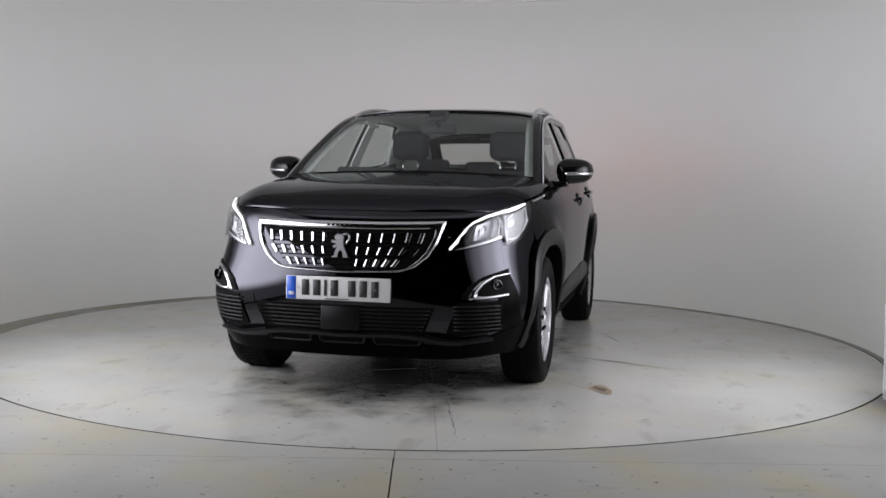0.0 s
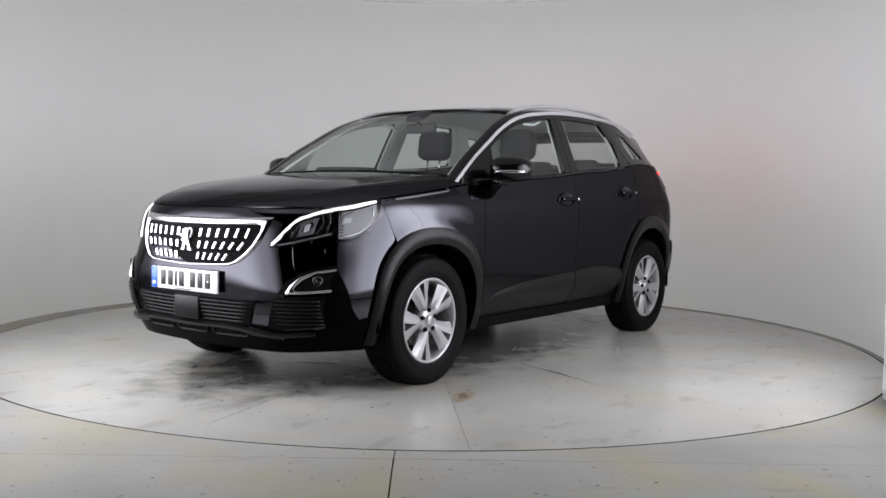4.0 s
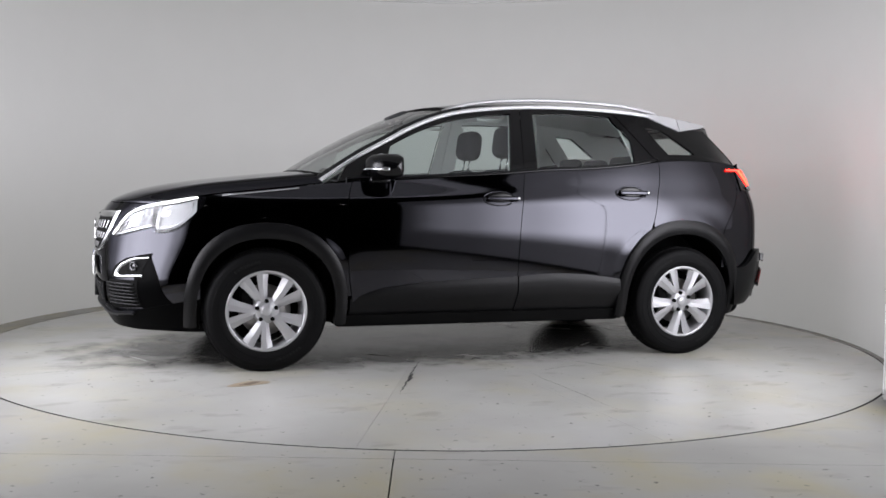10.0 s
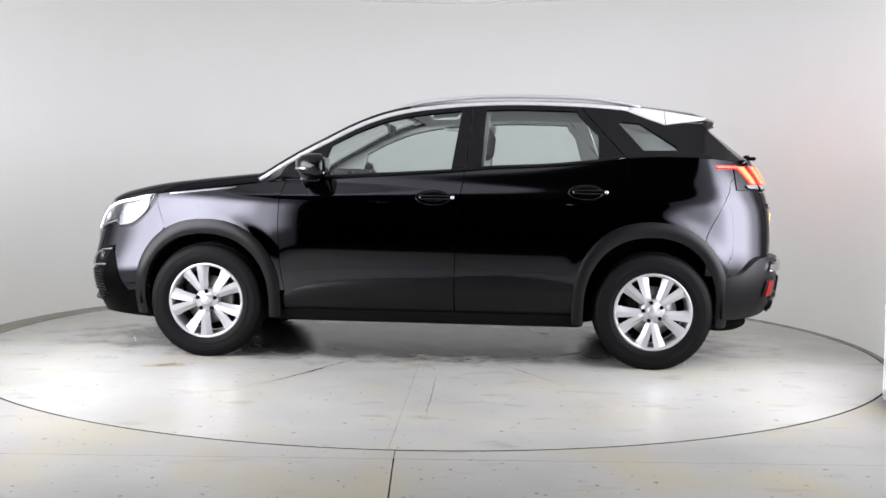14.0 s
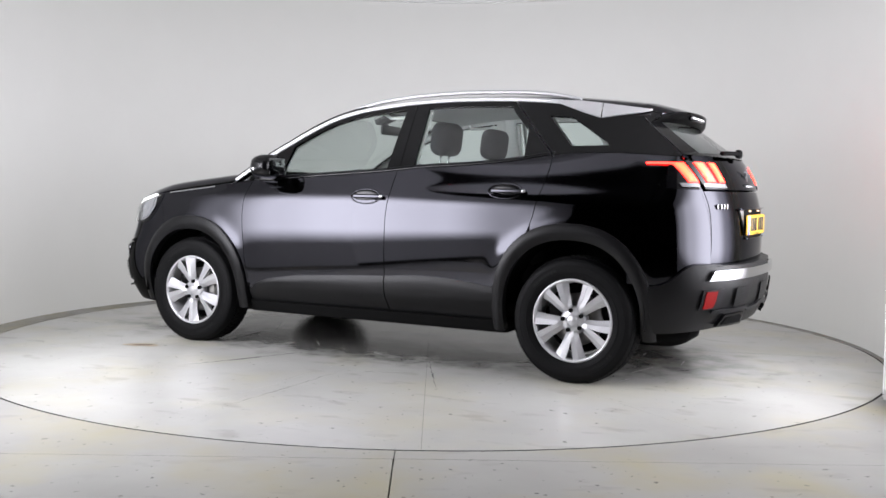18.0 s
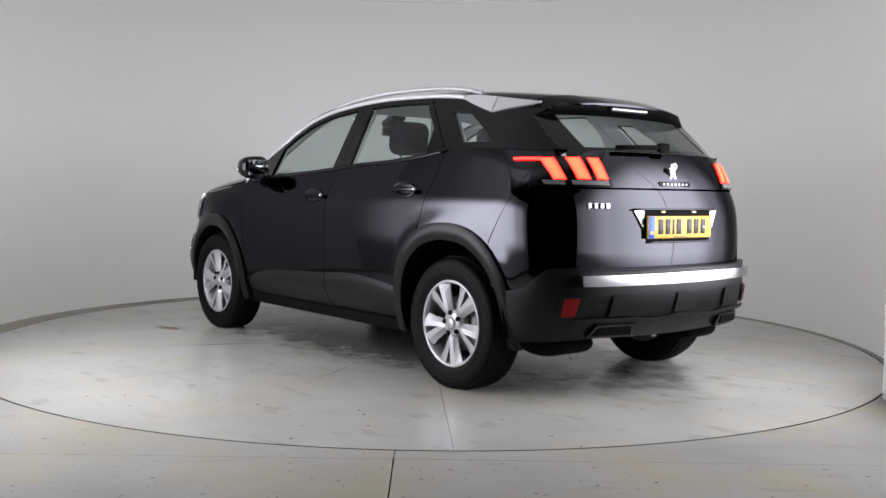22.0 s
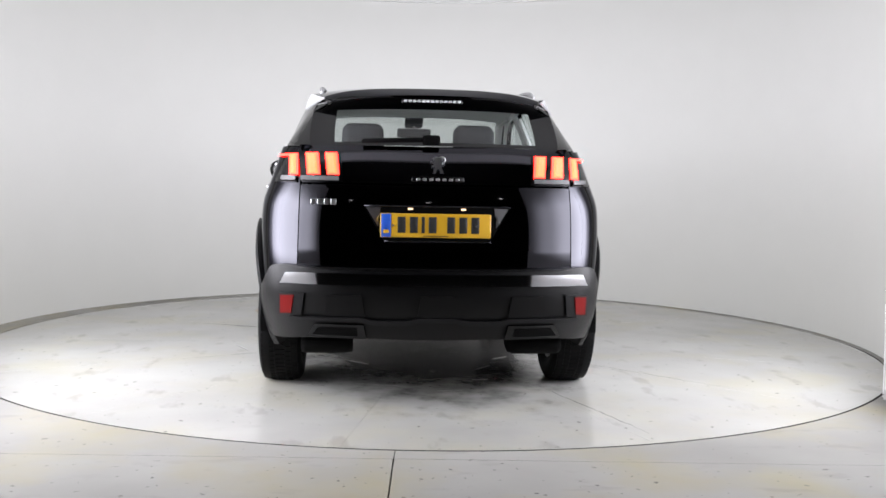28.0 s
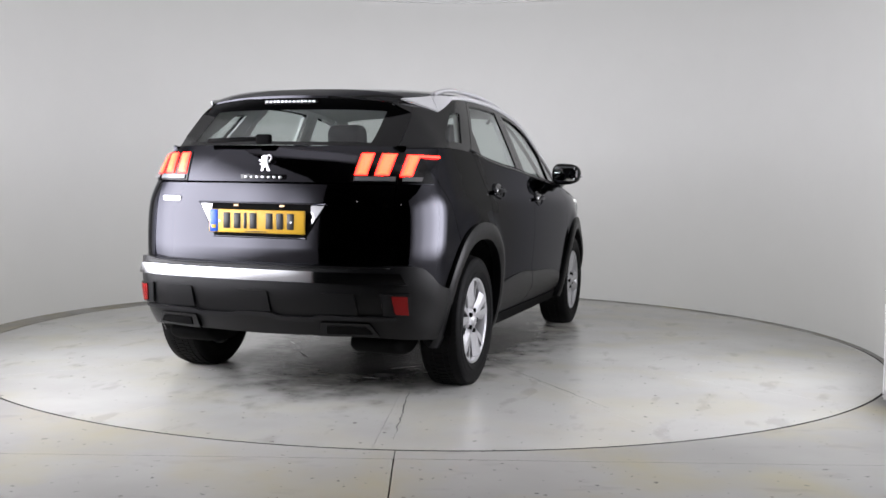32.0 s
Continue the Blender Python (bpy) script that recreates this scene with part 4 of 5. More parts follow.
        # fog lamp: dark pod, bright C, lamp; the grille under it
        pod = sheet("fog_pod", loft([(0.565, 0.522), (0.755, 0.528)], [(0.60, 0.585), (0.66, 0.628), (0.755, 0.66)], 20, 6, face), HOLE, bumper, "black fog lamp pod", out=(1, 0.6, 0), off=0.006, depth=0.01, flip=f)
        c_out = [(0.757, 0.642), (0.70, 0.632), (0.645, 0.602), (0.615, 0.562), (0.598, 0.521), (0.66, 0.520), (0.76, 0.531)]
        c_in = [(0.757, 0.630), (0.705, 0.619), (0.662, 0.590), (0.640, 0.560), (0.633, 0.538), (0.67, 0.536), (0.76, 0.546)]
        grid = loft(c_out, c_in, 34, 4, face)
        sheet("bright_surround", grid, CHROME, pod, "bright chrome fog lamp surround", out=(1, 0.6, 0), off=np.array([[0.006, 0.015, 0.015, 0.007]] * 34), depth=0.01, flip=f)
        xb = curve((0.35, 1.80), (0.42, 1.875), (0.55, 1.925), (0.65, 1.957))
        sheet("side_plastic", [[skin_at(s_of_y(0.728, z) + (s_of_x(float(xb(z)), z) - s_of_y(0.728, z)) * u, z) for z in np.linspace(0.35, 0.648, 12)] for u in np.linspace(0, 1, 9)], DARKPLASTIC, bumper, "black plastic beside the fog lamp", out=(1, 1, 0), off=0.004, depth=0.006, flip=f)
        p = nose(0.715, 0.59)
        fl = part("fog_lamp", mesh_of("fog_lamp", *lathe([(0.0, 0.004), (0.012, 0.003), (0.017, -0.004), (0.019, 0.008), (0.024, 0.008), (0.027, 0.0), (0.027, -0.02)], 24), LAMPFACET), parent=pod)
        fl.matrix_basis = Matrix.Translation((p[0] + 0.006, sg * (p[1] + 0.004), 0.588)) @ Matrix.Rotation(-sg * 0.9, 4, "Z")
        low = sheet("side_intake", loft([(0.50, 0.36), (0.56, 0.345), (0.73, 0.365)], [(0.555, 0.505), (0.745, 0.512)], 20, 6, face), HOLE, bumper, "black side intake with slats", out=(1, 0.6, 0), off=0.007, depth=0.01, flip=f)
        for k in range(7):
            z = 0.375 + 0.019 * k
            pts = [nose(y, z) + np.array((0.010, 0.008, 0)) for y in np.linspace(0.53, 0.73, 9)]
            part("slat", tube([(p[0], sg * p[1], p[2]) for p in pts], 0.004, 0.003, 6, BLADE, "slat", (0, 0, 1)), parent=low)
        headlamp(car, f)
    sheet("towing_cap", loft([(-0.56, 0.475), (-0.46, 0.475)], [(-0.545, 0.512), (-0.465, 0.512)], 6, 4, face), PAINT, bumper, out=(1, 0, 0), off=0.003, depth=0.004)


def headlamp(car, f):
    """A swept lamp: lit strip along its upper edge, a dark projector chamber, a bright main reflector and a clear cover."""
    hi = curve((0.03, 0.754), (0.07, 0.778), (0.12, 0.815), (0.2, 0.866), (0.36, 0.909), (0.55, 0.933), (0.75, 0.953), (0.92, 0.970), (1.03, 0.974))
    lo_line = ((0.03, 0.744), (0.2, 0.757), (0.4, 0.780), (0.628, 0.808), (0.652, 0.775), (0.70, 0.774), (0.78, 0.780), (0.84, 0.796), (0.885, 0.818), (0.955, 0.872), (1.0, 0.925), (1.03, 0.966))

    def at(u, v, grow=0.0):
        low = curve_at(u, lo_line)
        z = low - grow + (float(hi(u)) - low + 2 * grow) * v
        s0, s1 = s_of_y(0.478, z), s_of_x(1.685, min(z, 0.985))
        return skin_at(s0 + (s1 - s0) * u, z)

    def piece(name, u0, u1, v0, v1, mat, parent, off, nu=12, nv=6, label="", lean=0.0, grow=0.0, depth=0.004):
        us = np.linspace(u0, u1, nu)
        return sheet(name, [[at(u + lean * (v - 0.5), v, grow) for v in np.linspace(v0, v1, nv)] for u in us], mat, parent, label, off=off, depth=depth, out=(1, 1, 0), flip=f)

    rnd = random.Random(3)
    us = sorted(set(list(np.linspace(0.03, 1.03, 40)) + [0.628, 0.652]))
    lamp = sheet("headlamp", [[at(u, v, 0.004) for v in np.linspace(0, 1, 10)] for u in us], GLOSS, car, "clear headlamp with a lit white edge strip", off=0.002, depth=0.02, out=(1, 1, 0), flip=f)
    # main beam chamber: faceted bowl behind the step, with ribs and a pale outer end
    bowl = piece("reflector", 0.66, 0.965, 0.08, 0.82, LAMPGREY, lamp, np.array([[0.004 + 0.004 * ((2 * i / 13 - 1) ** 2 + (2 * j / 9 - 1) ** 2) + rnd.uniform(0, 0.0009) for j in range(10)] for i in range(14)]), 14, 10, "bright faceted lamp reflector")
    piece("reflector_shelf", 0.69, 0.76, 0.50, 0.64, LEDS, bowl, 0.011, 6, 3, "bright bulb shelf")
    # bright rim lines that frame the bowl, and short ribs at its inner end
    for ua, va, ub, vb in ((0.70, 0.12, 0.86, 0.12), (0.86, 0.12, 0.93, 0.34), (0.93, 0.34, 0.935, 0.72), (0.665, 0.30, 0.675, 0.78), (0.685, 0.70, 0.76, 0.78)):
        sheet("rim_line", [[at(ua + (ub - ua) * a + (0.006 if d and abs(vb - va) > 0.1 else 0), va + (vb - va) * a + (0.035 if d and abs(vb - va) <= 0.1 else 0)) for d in (0, 1)] for a in np.linspace(0, 1, 6)], LAMPBOWL, bowl, off=0.013, depth=0.003, out=(1, 1, 0), flip=f)
    for k in range(4):
        piece("rib", 0.668, 0.70, 0.14 + 0.09 * k, 0.17 + 0.09 * k, GLOSS, bowl, 0.011, 3, 3)
    # slanted dark divider with bright edges
    piece("divider", 0.585, 0.64, 0.06, 0.86, GLOSS, lamp, 0.011, 4, 6, "", -0.05)
    piece("bright_edge", 0.645, 0.654, 0.10, 0.84, LAMPBOWL, lamp, 0.013, 3, 6, "", -0.05)
    # dipped beam chamber: dark facets, a lens in a bright bowl, angled bright edges
    piece("reflector", 0.19, 0.575, 0.14, 0.84, LAMPFACET, lamp, np.array([[0.004 + rnd.uniform(0, 0.003) for j in range(7)] for i in range(14)]), 14, 7, "dark silver lamp facets")
    eye = piece("projector", 0.27, 0.43, 0.22, 0.76, LAMPBOWL, lamp, np.array([[0.005 + 0.006 * ((2 * i / 8 - 1) ** 2 + (2 * j / 6 - 1) ** 2) / 2 for j in range(7)] for i in range(9)]), 9, 7, "small bright projector bowl", 0.04)
    piece("projector_lens", 0.32, 0.37, 0.36, 0.6, LEDS, eye, 0.011, 5, 4, "", 0.03)
    for ua, va, ub, vb in ((0.20, 0.30, 0.27, 0.80), (0.44, 0.16, 0.50, 0.50), (0.50, 0.50, 0.46, 0.84), (0.54, 0.16, 0.565, 0.55), (0.565, 0.55, 0.53, 0.86)):
        sheet("bright_edge", [[at(ua + (ub - ua) * a + d, va + (vb - va) * a) for d in (0, 0.007)] for a in np.linspace(0, 1, 6)], LAMPBOWL, lamp, off=0.012, depth=0.004, out=(1, 1, 0), flip=f)
    piece("lower_bezel", 0.10, 0.60, 0.02, 0.09, LAMPBOWL, lamp, 0.010, 16, 3, "bright lower lamp edge")
    # the lit strip, broad at its root and thin towards the wing
    sheet("light_strip", [[at(u, 0.97 - (0.97 - w) * (0.75 if u < 0.07 else 0.45 if u < 0.12 else 0.18 if u < 0.2 else 0.09)) for w in (0.0, 0.35, 0.7, 0.97)] for u in np.concatenate([np.linspace(0.045, 0.2, 10), np.linspace(0.22, 0.97, 26)])], DRL, lamp, "lit white strip", off=0.014, depth=0.006, out=(1, 1, 0), flip=f)
    c = sheet("lamp_cover", [[at(u, v) for v in np.linspace(0, 1, 8)] for u in us], CLEAR, lamp, "clear lamp cover", off=0.021, depth=0.012, out=(1, 1, 0), flip=f)
    c.visible_shadow = False


def number_plate(car, place, lean, mat, group):
    """A plate with a blue band, and black bars where its characters stand."""
    x, y, z = place
    s = 1 if x > 0 else -1
    plate = part("number_plate", box(x, y, z, 0.012, 0.52, 0.112, 0.004), mat, car, "white number plate" if s > 0 else "yellow number plate")
    left = -s * 0.232
    part("blue_band", box(x + s * 0.0065, y + left, z, 0.003, 0.046, 0.108, 0.001, 1), BLUE, plate)
    part("band_mark", box(x + s * 0.0085, y + left, z - 0.028, 0.002, 0.026, 0.016, 0.001, 1), mat, plate)
    pos = -0.182
    for k in range(7):
        if k == 4:
            pos += 0.03
        w = 0.018 if k == 2 else 0.044
        part("character_bar", box(x + s * 0.0075, y + s * (pos + w / 2), z + 0.003, 0.003, w * 0.84, 0.076, 0.001, 1), INK, plate)
        pos += w + 0.013
    part("maker_bar", box(x + s * 0.0075, y, z - 0.049, 0.002, 0.12, 0.004), INK, plate)
    for k in (-0.2, 0.19):
        part("screw", rod((x + s * 0.004, y + s * k, z + 0.0), (x + s * 0.0105, y + s * k, z + 0.0), 0.005, 8), SATIN, plate)


def cabin_shell(car):
    # roof
    xs = np.linspace(0.26, -1.605, 44)
    grid = []
    for x in xs:
        xe = x - 0.09 * max(0, min(1, (x + 0.2) / 0.46)) if x > -0.2 else x
        e = cabin(xe, float(cant(xe)) + 0.012)
        e[1] -= 0.014
        zm = float(roof_mid(x))
        ln = []
        for j in range(31):
            u = -1 + 2 * j / 30
            a = abs(u)
            ln.append((x + (xe - x) * a ** 2, e[1] * u, zm + (e[2] - zm) * (0.35 * a ** 2 + 0.65 * a ** 5)))
        grid.append(ln)
    sheet("roof", grid, PAINT, car, "gloss black roof", out=(0, 0, 1), depth=0.02)
    sheet("headlining", [[(p[0], p[1] * 0.965, p[2] - 0.035) for p in ln] for ln in grid[1:]], GREYCLOTH, car, "pale grey headlining", out=(0, 0, -1), depth=0)
    # windscreen
    ws = []
    for t in np.linspace(0, 1, 26):
        xe = 1.035 + (0.17 - 1.035) * t
        e = cabin(xe, float(cant(xe)))
        ex, ey, ez = xe + 0.012, e[1] - 0.045, e[2] + 0.018
        xc = 1.095 + (0.275 - 1.095) * t
        zc = 1.120 + (1.556 - 1.120) * (0.15 * t * (1 - t) * 2 + t)
        ws.append([(ex + (xc - ex) * (1 - abs(u) ** 2.2), ey * u, ez + (zc - ez) * (1 - abs(u) ** 2.2)) for u in np.linspace(-1, 1, 25)])
    g = sheet("windscreen", ws, SCREEN, car, "clear laminated windscreen", out=(1, 0, 1), depth=0)
    g.visible_shadow = False
    top_band = [[np.array(p) + np.array((0.002, 0, 0.003)) for p in ln] for ln in ws[-2:]]
    sheet("shade_band", top_band, HOLE, car, "black band along the windscreen's top", out=(1, 0, 1), depth=0.002)
    sheet("shade_band", [[np.array(p) + np.array((0.002, 0, 0.002)) for p in ln] for ln in ws[:2]], HOLE, car, out=(1, 0, 1), depth=0.002)
    for f in (False, True):
        sg = -1 if f else 1
        # pillar beside the windscreen
        strip = []
        for t in np.linspace(0, 1, 26):
            xe = 1.05 + (0.12 - 1.05) * t
            a = cabin(xe, float(cant(xe)))
            b = np.array((xe + 0.014, a[1] - 0.05, a[2] + 0.02))
            c = (a + b) / 2 + np.array((0.008, 0.008, 0.012))
            strip.append([a, c, b])
        sheet("front_pillar", strip, GLOSS, car, out=(0.5, 0.6, 0.6), depth=0.02, flip=f)
        inner = [[p - np.array((0.02, 0.05, 0.03)) for p in ln] for ln in strip]
        sheet("pillar_trim", inner, GREYCLOTH, car, out=(0, -1, 0), depth=0, flip=f)
        # bright line from the pillar's foot along the roof
        line = [cabin(x, float(cant(x)) - 0.004) for x in np.linspace(1.05, -1.18, 60)]
        line = [(p[0], sg * (p[1] + 0.006), p[2]) for p in line]
        part("roof_line_strip", tube(line, 0.006, 0.0125, 8, FIN, "roof_line_strip"), parent=car, label="satin silver strip along the side windows")
        low = [cabin(x, float(belt(x)) + 0.004) for x in np.linspace(0.97, -1.16, 44)]
        part("waist_seal", tube([(p[0], sg * (p[1] + 0.004), p[2]) for p in low], 0.006, 0.008, 6, GLOSS, "waist_seal"), parent=car)

        # window frames and panes
        def top_line(a, b, drop, n=14):
            return [(x, float(cant(x)) - drop) for x in np.linspace(a, b, n)]

        def low_line(a, b, lift, n=14):
            return [(x, float(belt(x)) + lift) for x in np.linspace(a, b, n)]

        fo = [low_line(0.93, -0.222, 0.0), [(-0.222, float(belt(-0.222))), (-0.25, float(cant(-0.25)) - 0.008)], top_line(-0.25, 0.86, 0.008), [(0.86, float(cant(0.86)) - 0.008), (0.93, float(belt(0.93)))]]
        fi = [low_line(0.66, -0.135, 0.012), [(-0.135, float(belt(-0.135)) + 0.012), (-0.185, float(cant(-0.185)) - 0.045)], top_line(-0.185, 0.60, 0.042), [(0.60, float(cant(0.60)) - 0.042), (0.66, float(belt(0.66)) + 0.012)]]
        sheet("window_frame", band(fo, fi, 16, 4, cabin), GLOSS, car, out=(0, 1, 0.3), depth=0.02, flip=f)
        w = sheet("side_window", loft(fi[0], fi[2][::-1] + [fi[1][1]], 26, 10, cabin), GLASS, car, "pale tinted side window", out=(0, 1, 0.3), off=-0.01, depth=0, flip=f)
        w.visible_shadow = False
        ro = [low_line(-0.226, -1.168, 0.0), [(-1.168, float(belt(-1.168))), (-0.885, float(cant(-0.885)) - 0.008)], top_line(-0.885, -0.254, 0.008), [(-0.254, float(cant(-0.254)) - 0.008), (-0.226, float(belt(-0.226)))]]
        ri = [low_line(-0.315, -1.005, 0.012), [(-1.005, float(belt(-1.005)) + 0.012), (-1.005, 1.375), (-0.88, 1.505)], top_line(-0.88, -0.335, 0.045), [(-0.335, float(cant(-0.335)) - 0.045), (-0.315, float(belt(-0.315)) + 0.012)]]
        sheet("window_frame", band(ro, ri, 16, 4, cabin), GLOSS, car, out=(0, 1, 0.3), depth=0.02, flip=f)
        w = sheet("side_window", loft(ri[0], ri[2][::-1] + ri[1][::-1][1:2], 30, 10, cabin), GLASS, car, "pale tinted side window", out=(0, 1, 0.3), off=-0.01, depth=0, flip=f)
        w.visible_shadow = False
        inward = lambda x, z: cabin(x, z) - np.array((0, 0.035, 0))
        for lo_, li_ in ((fo, fi), (ro, ri)):
            sheet("window_lining", band(lo_, li_, 16, 4, inward), GREYCLOTH, car, "pale grey lining round the window", out=(0, -1, 0), off=0.004, depth=0.012, flip=f)
        qo = [low_line(-1.176, -1.86, 0.0), [(-1.86, float(belt(-1.86))), (-1.62, 1.455)], [(-1.62, 1.455), (-1.40, 1.47)] + top_line(-1.30, -0.893, 0.008, 8), [(-0.893, float(cant(-0.893)) - 0.008), (-1.176, float(belt(-1.176)))]]
        qi = [[(-1.27, 1.288), (-1.48, 1.292)], [(-1.48, 1.292), (-1.462, 1.315)], [(-1.462, 1.315), (-1.25, 1.452), (-1.115, 1.462)], [(-1.115, 1.462), (-1.27, 1.288)]]
        sheet("quarter_panel", band(qo, qi, 18, 5, cabin), GLOSS, car, "gloss black rear pillar panel", out=(0, 1, 0.3), depth=0.02, flip=f)
        w = sheet("quarter_window", loft(qi[0], qi[2][::-1], 16, 8, cabin), GLASS, car, "small pale quarter window", out=(0, 1, 0.3), off=-0.006, depth=0, flip=f)
        w.visible_shadow = False
        sheet("window_lining", band(qo, qi, 18, 5, inward), GREYCLOTH, car, out=(0, -1, 0), off=0.004, depth=0.012, flip=f)
        # silver fins on the rear pillar and at the spoiler's end
        sheet("silver_fin", loft([(-1.14, 1.538), (-1.30, 1.478), (-1.402, 1.445)], [(-1.10, 1.552), (-1.28, 1.542), (-1.396, 1.528)], 12, 5, cabin), FIN, car, "satin silver fin on the rear pillar", out=(0, 1, 0.4), off=0.008, depth=0.012, flip=f)
        sheet("silver_fin", loft([(-1.406, 1.446), (-1.62, 1.480)], [(-1.402, 1.527), (-1.66, 1.492)], 10, 5, cabin), FIN, car, out=(0, 1, 0.4), off=0.008, depth=0.012, flip=f)
        # roof rail
        rail = []
        for t in np.linspace(0, 1, 40):
            x = 0.24 + (-1.26 - 0.24) * t
            lift = 0.022 * (1 - abs(2 * t - 1) ** 6)
            e = cabin(x, float(cant(x)))
            rail.append((x, sg * (e[1] - 0.055), float(cant(x)) + 0.02 + lift))
        part("roof_rail", tube(rail, 0.014, 0.013, 10, FIN, "roof_rail"), parent=car, label="satin silver roof rail")
        mirror(car, sg)


def mirror(car, sg):
    """A door mirror: black shell with a bright strip and a glass, on a short arm."""
    verts, faces = [], []
    nu, nv = 20, 14
    for i in range(nu):
        t = i / (nu - 1)
        y = 0.825 + 0.222 * t
        full = (1 - abs(2 * t - 1) ** 3.2) ** 0.5 if 0 < t < 1 else 0.0
        hz = (0.068 + 0.016 * (1 - t)) * max(full, 0.02)
        hx = 0.125 * max(full, 0.02) * (1 - 0.18 * t)
        zc = 1.160 + 0.004 * t
        xc = 0.69 - 0.05 * t
        for k in range(nv):
            a = 2 * math.pi * k / nv
            cx, cz = math.cos(a), math.sin(a)
            x = xc + hx * (math.copysign(abs(cx) ** 0.8, cx) if cx > 0 else -0.62 * abs(cx) ** 0.35)
            verts.append((x, sg * y, zc + hz * math.copysign(abs(cz) ** 0.75, cz)))
    for i in range(nu - 1):
        for k in range(nv):
            faces.append((i * nv + k, i * nv + (k + 1) % nv, (i + 1) * nv + (k + 1) % nv, (i + 1) * nv + k))
    faces += [tuple(range(nv)), tuple(range((nu - 1) * nv, nu * nv))]
    shell = part("door_mirror", mesh_of("door_mirror", verts, faces, GLOSS), parent=car, label="gloss black door mirror")
    part("mirror_arm", box(0.70, sg * 0.845, 1.082, 0.12, 0.12, 0.04, 0.016, 3, Matrix.Rotation(sg * 0.12, 4, "X")), GLOSS, shell)
    strip = []
    for t in np.linspace(0.3, 0.97, 14):
        full = (1 - abs(2 * t - 1) ** 3.2) ** 0.5
        strip.append((0.69 - 0.05 * t + 0.125 * full * (1 - 0.18 * t) * 0.97, sg * (0.825 + 0.222 * t), 1.143 + 0.004 * t))
    part("bright_strip", tube(strip, 0.006, 0.010, 6, CHROME, "bright_strip", (1, 0, 0)), parent=shell, label="bright indicator strip")
    part("mirror_glass", box(0.5915, sg * 0.935, 1.163, 0.006, 0.145, 0.10, 0.003, 2, Matrix.Rotation(sg * -0.06, 4, "Z")), MIRROR, shell)


def rear_end(car):
    def back(y, z):
        return tail(y, z)

    # tailgate: painted lower panel and upper band
    edge = lambda z: 0.655 - 0.02 * max(0, z - 0.7)

    def corner_at(t, z):
        s0 = s_of_x(quarter_end(z) - 0.002, z)
        p = skin_at(s0 + (s_of_y(edge(z) + 0.005, z, True) - s0) * t, z)
        if p[0] > -1.9:
            p[1] = side(float(p[0]), z)[1]
        return p

    def gate_at(y, z):
        p = back(y, z)
        p[0] += 0.08 * 0.5 * (0.748 - z + math.sqrt((0.748 - z) ** 2 + 0.00008))
        return p

    gate = sheet("tailgate", [[gate_at(edge(z) * u, z) for z in np.linspace(0.665, 1.052, 34)] for u in np.linspace(-1, 1, 41)], PAINT, car, "gloss black tailgate", out=(-1, 0, 0), depth=0.02)
    sheet("tailgate_band", [[back((0.64 - 0.04 * (z - 1.06) / 0.18) * u, z) for z in np.linspace(1.060, 1.238, 9)] for u in np.linspace(-1, 1, 41)], PAINT, gate, "gloss black band between the rear lamps", out=(-1, 0, 0), off=0.006, depth=0.02)
    for f in (False, True):
        # body corner between the quarter and the tailgate
        sheet("rear_corner", [[corner_at(t, z) for z in np.linspace(0.56, 1.235, 26)] for t in np.linspace(0, 1, 26)], PAINT, car, out=(-1, 1, 0), depth=0.02, flip=f)
        rear_lamp(car, gate, f)
    # rear glass and its dark sides
    rg = []
    for t in np.linspace(0, 1, 14):
        e = cabin(-1.858 + 0.24 * t, 1.24 + 0.215 * t)
        xc, zc = -2.005 + 0.335 * t, 1.242 + 0.232 * t
        rg.append([(xc + (e[0] - xc) * abs(u) ** 2.6, e[1] * u, zc + (e[2] - zc) * abs(u) ** 2.6) for u in np.linspace(-1, 1, 41)])
    w = sheet("rear_window", rg, DARKGLASS, gate, "tinted rear window", out=(-1, 0, 0.6), depth=0)
    w.visible_shadow = False
    for f in (False, True):
        sg = -1 if f else 1
        bd = [[np.array(rg[i][-1]) + np.array((-0.004, 0, 0.002)) + (np.array(rg[i][-5]) - np.array(rg[i][-1])) * v for v in (0, 0.5, 1)] for i in range(14)]
        sheet("glass_border", bd, GLOSS, w, out=(-1, 0.2, 0.6), depth=0.001, flip=f)
    sheet("glass_border", [[np.array(p) + np.array((-0.004, 0, 0.002)) for p in ln] for ln in rg[:2]], GLOSS, w, out=(-1, 0, 0.6), depth=0.001)
    # spoiler: the roof runs on into it, its black face turns down to the glass, and its ends close on the pillars
    sp_top = []
    for t in np.linspace(0, 1, 12):
        lt = []
        for u in np.linspace(-1, 1, 41):
            a = abs(u)
            x = -1.60 - 0.18 * t + 0.075 * a ** 3 * t
            e = cabin(x, float(cant(x)) + 0.012)
            zm = 1.556 - 0.044 * t - 0.006 * t * t
            ze = e[2] - 0.008 * t
            lt.append((x, (e[1] - 0.012) * u, zm + (ze - zm) * (0.35 * a ** 2 + 0.65 * a ** 5)))
        sp_top.append(lt)
    sp = sheet("spoiler", sp_top, PAINT, gate, "gloss black roof spoiler", out=(0, 0, 1), depth=0.012)
    face, glass_row = [], np.array(rg[11])
    for j in range(41):
        a = np.array(sp_top[-1][j]) - np.array((-0.003, 0, 0.008))
        c = glass_row[j] + np.array((-0.006, 0, 0.0))
        face.append([a, a * 0.75 + c * 0.25 + np.array((-0.004, 0, -0.010)), a * 0.4 + c * 0.6 + np.array((0.006, 0, -0.012)), c])
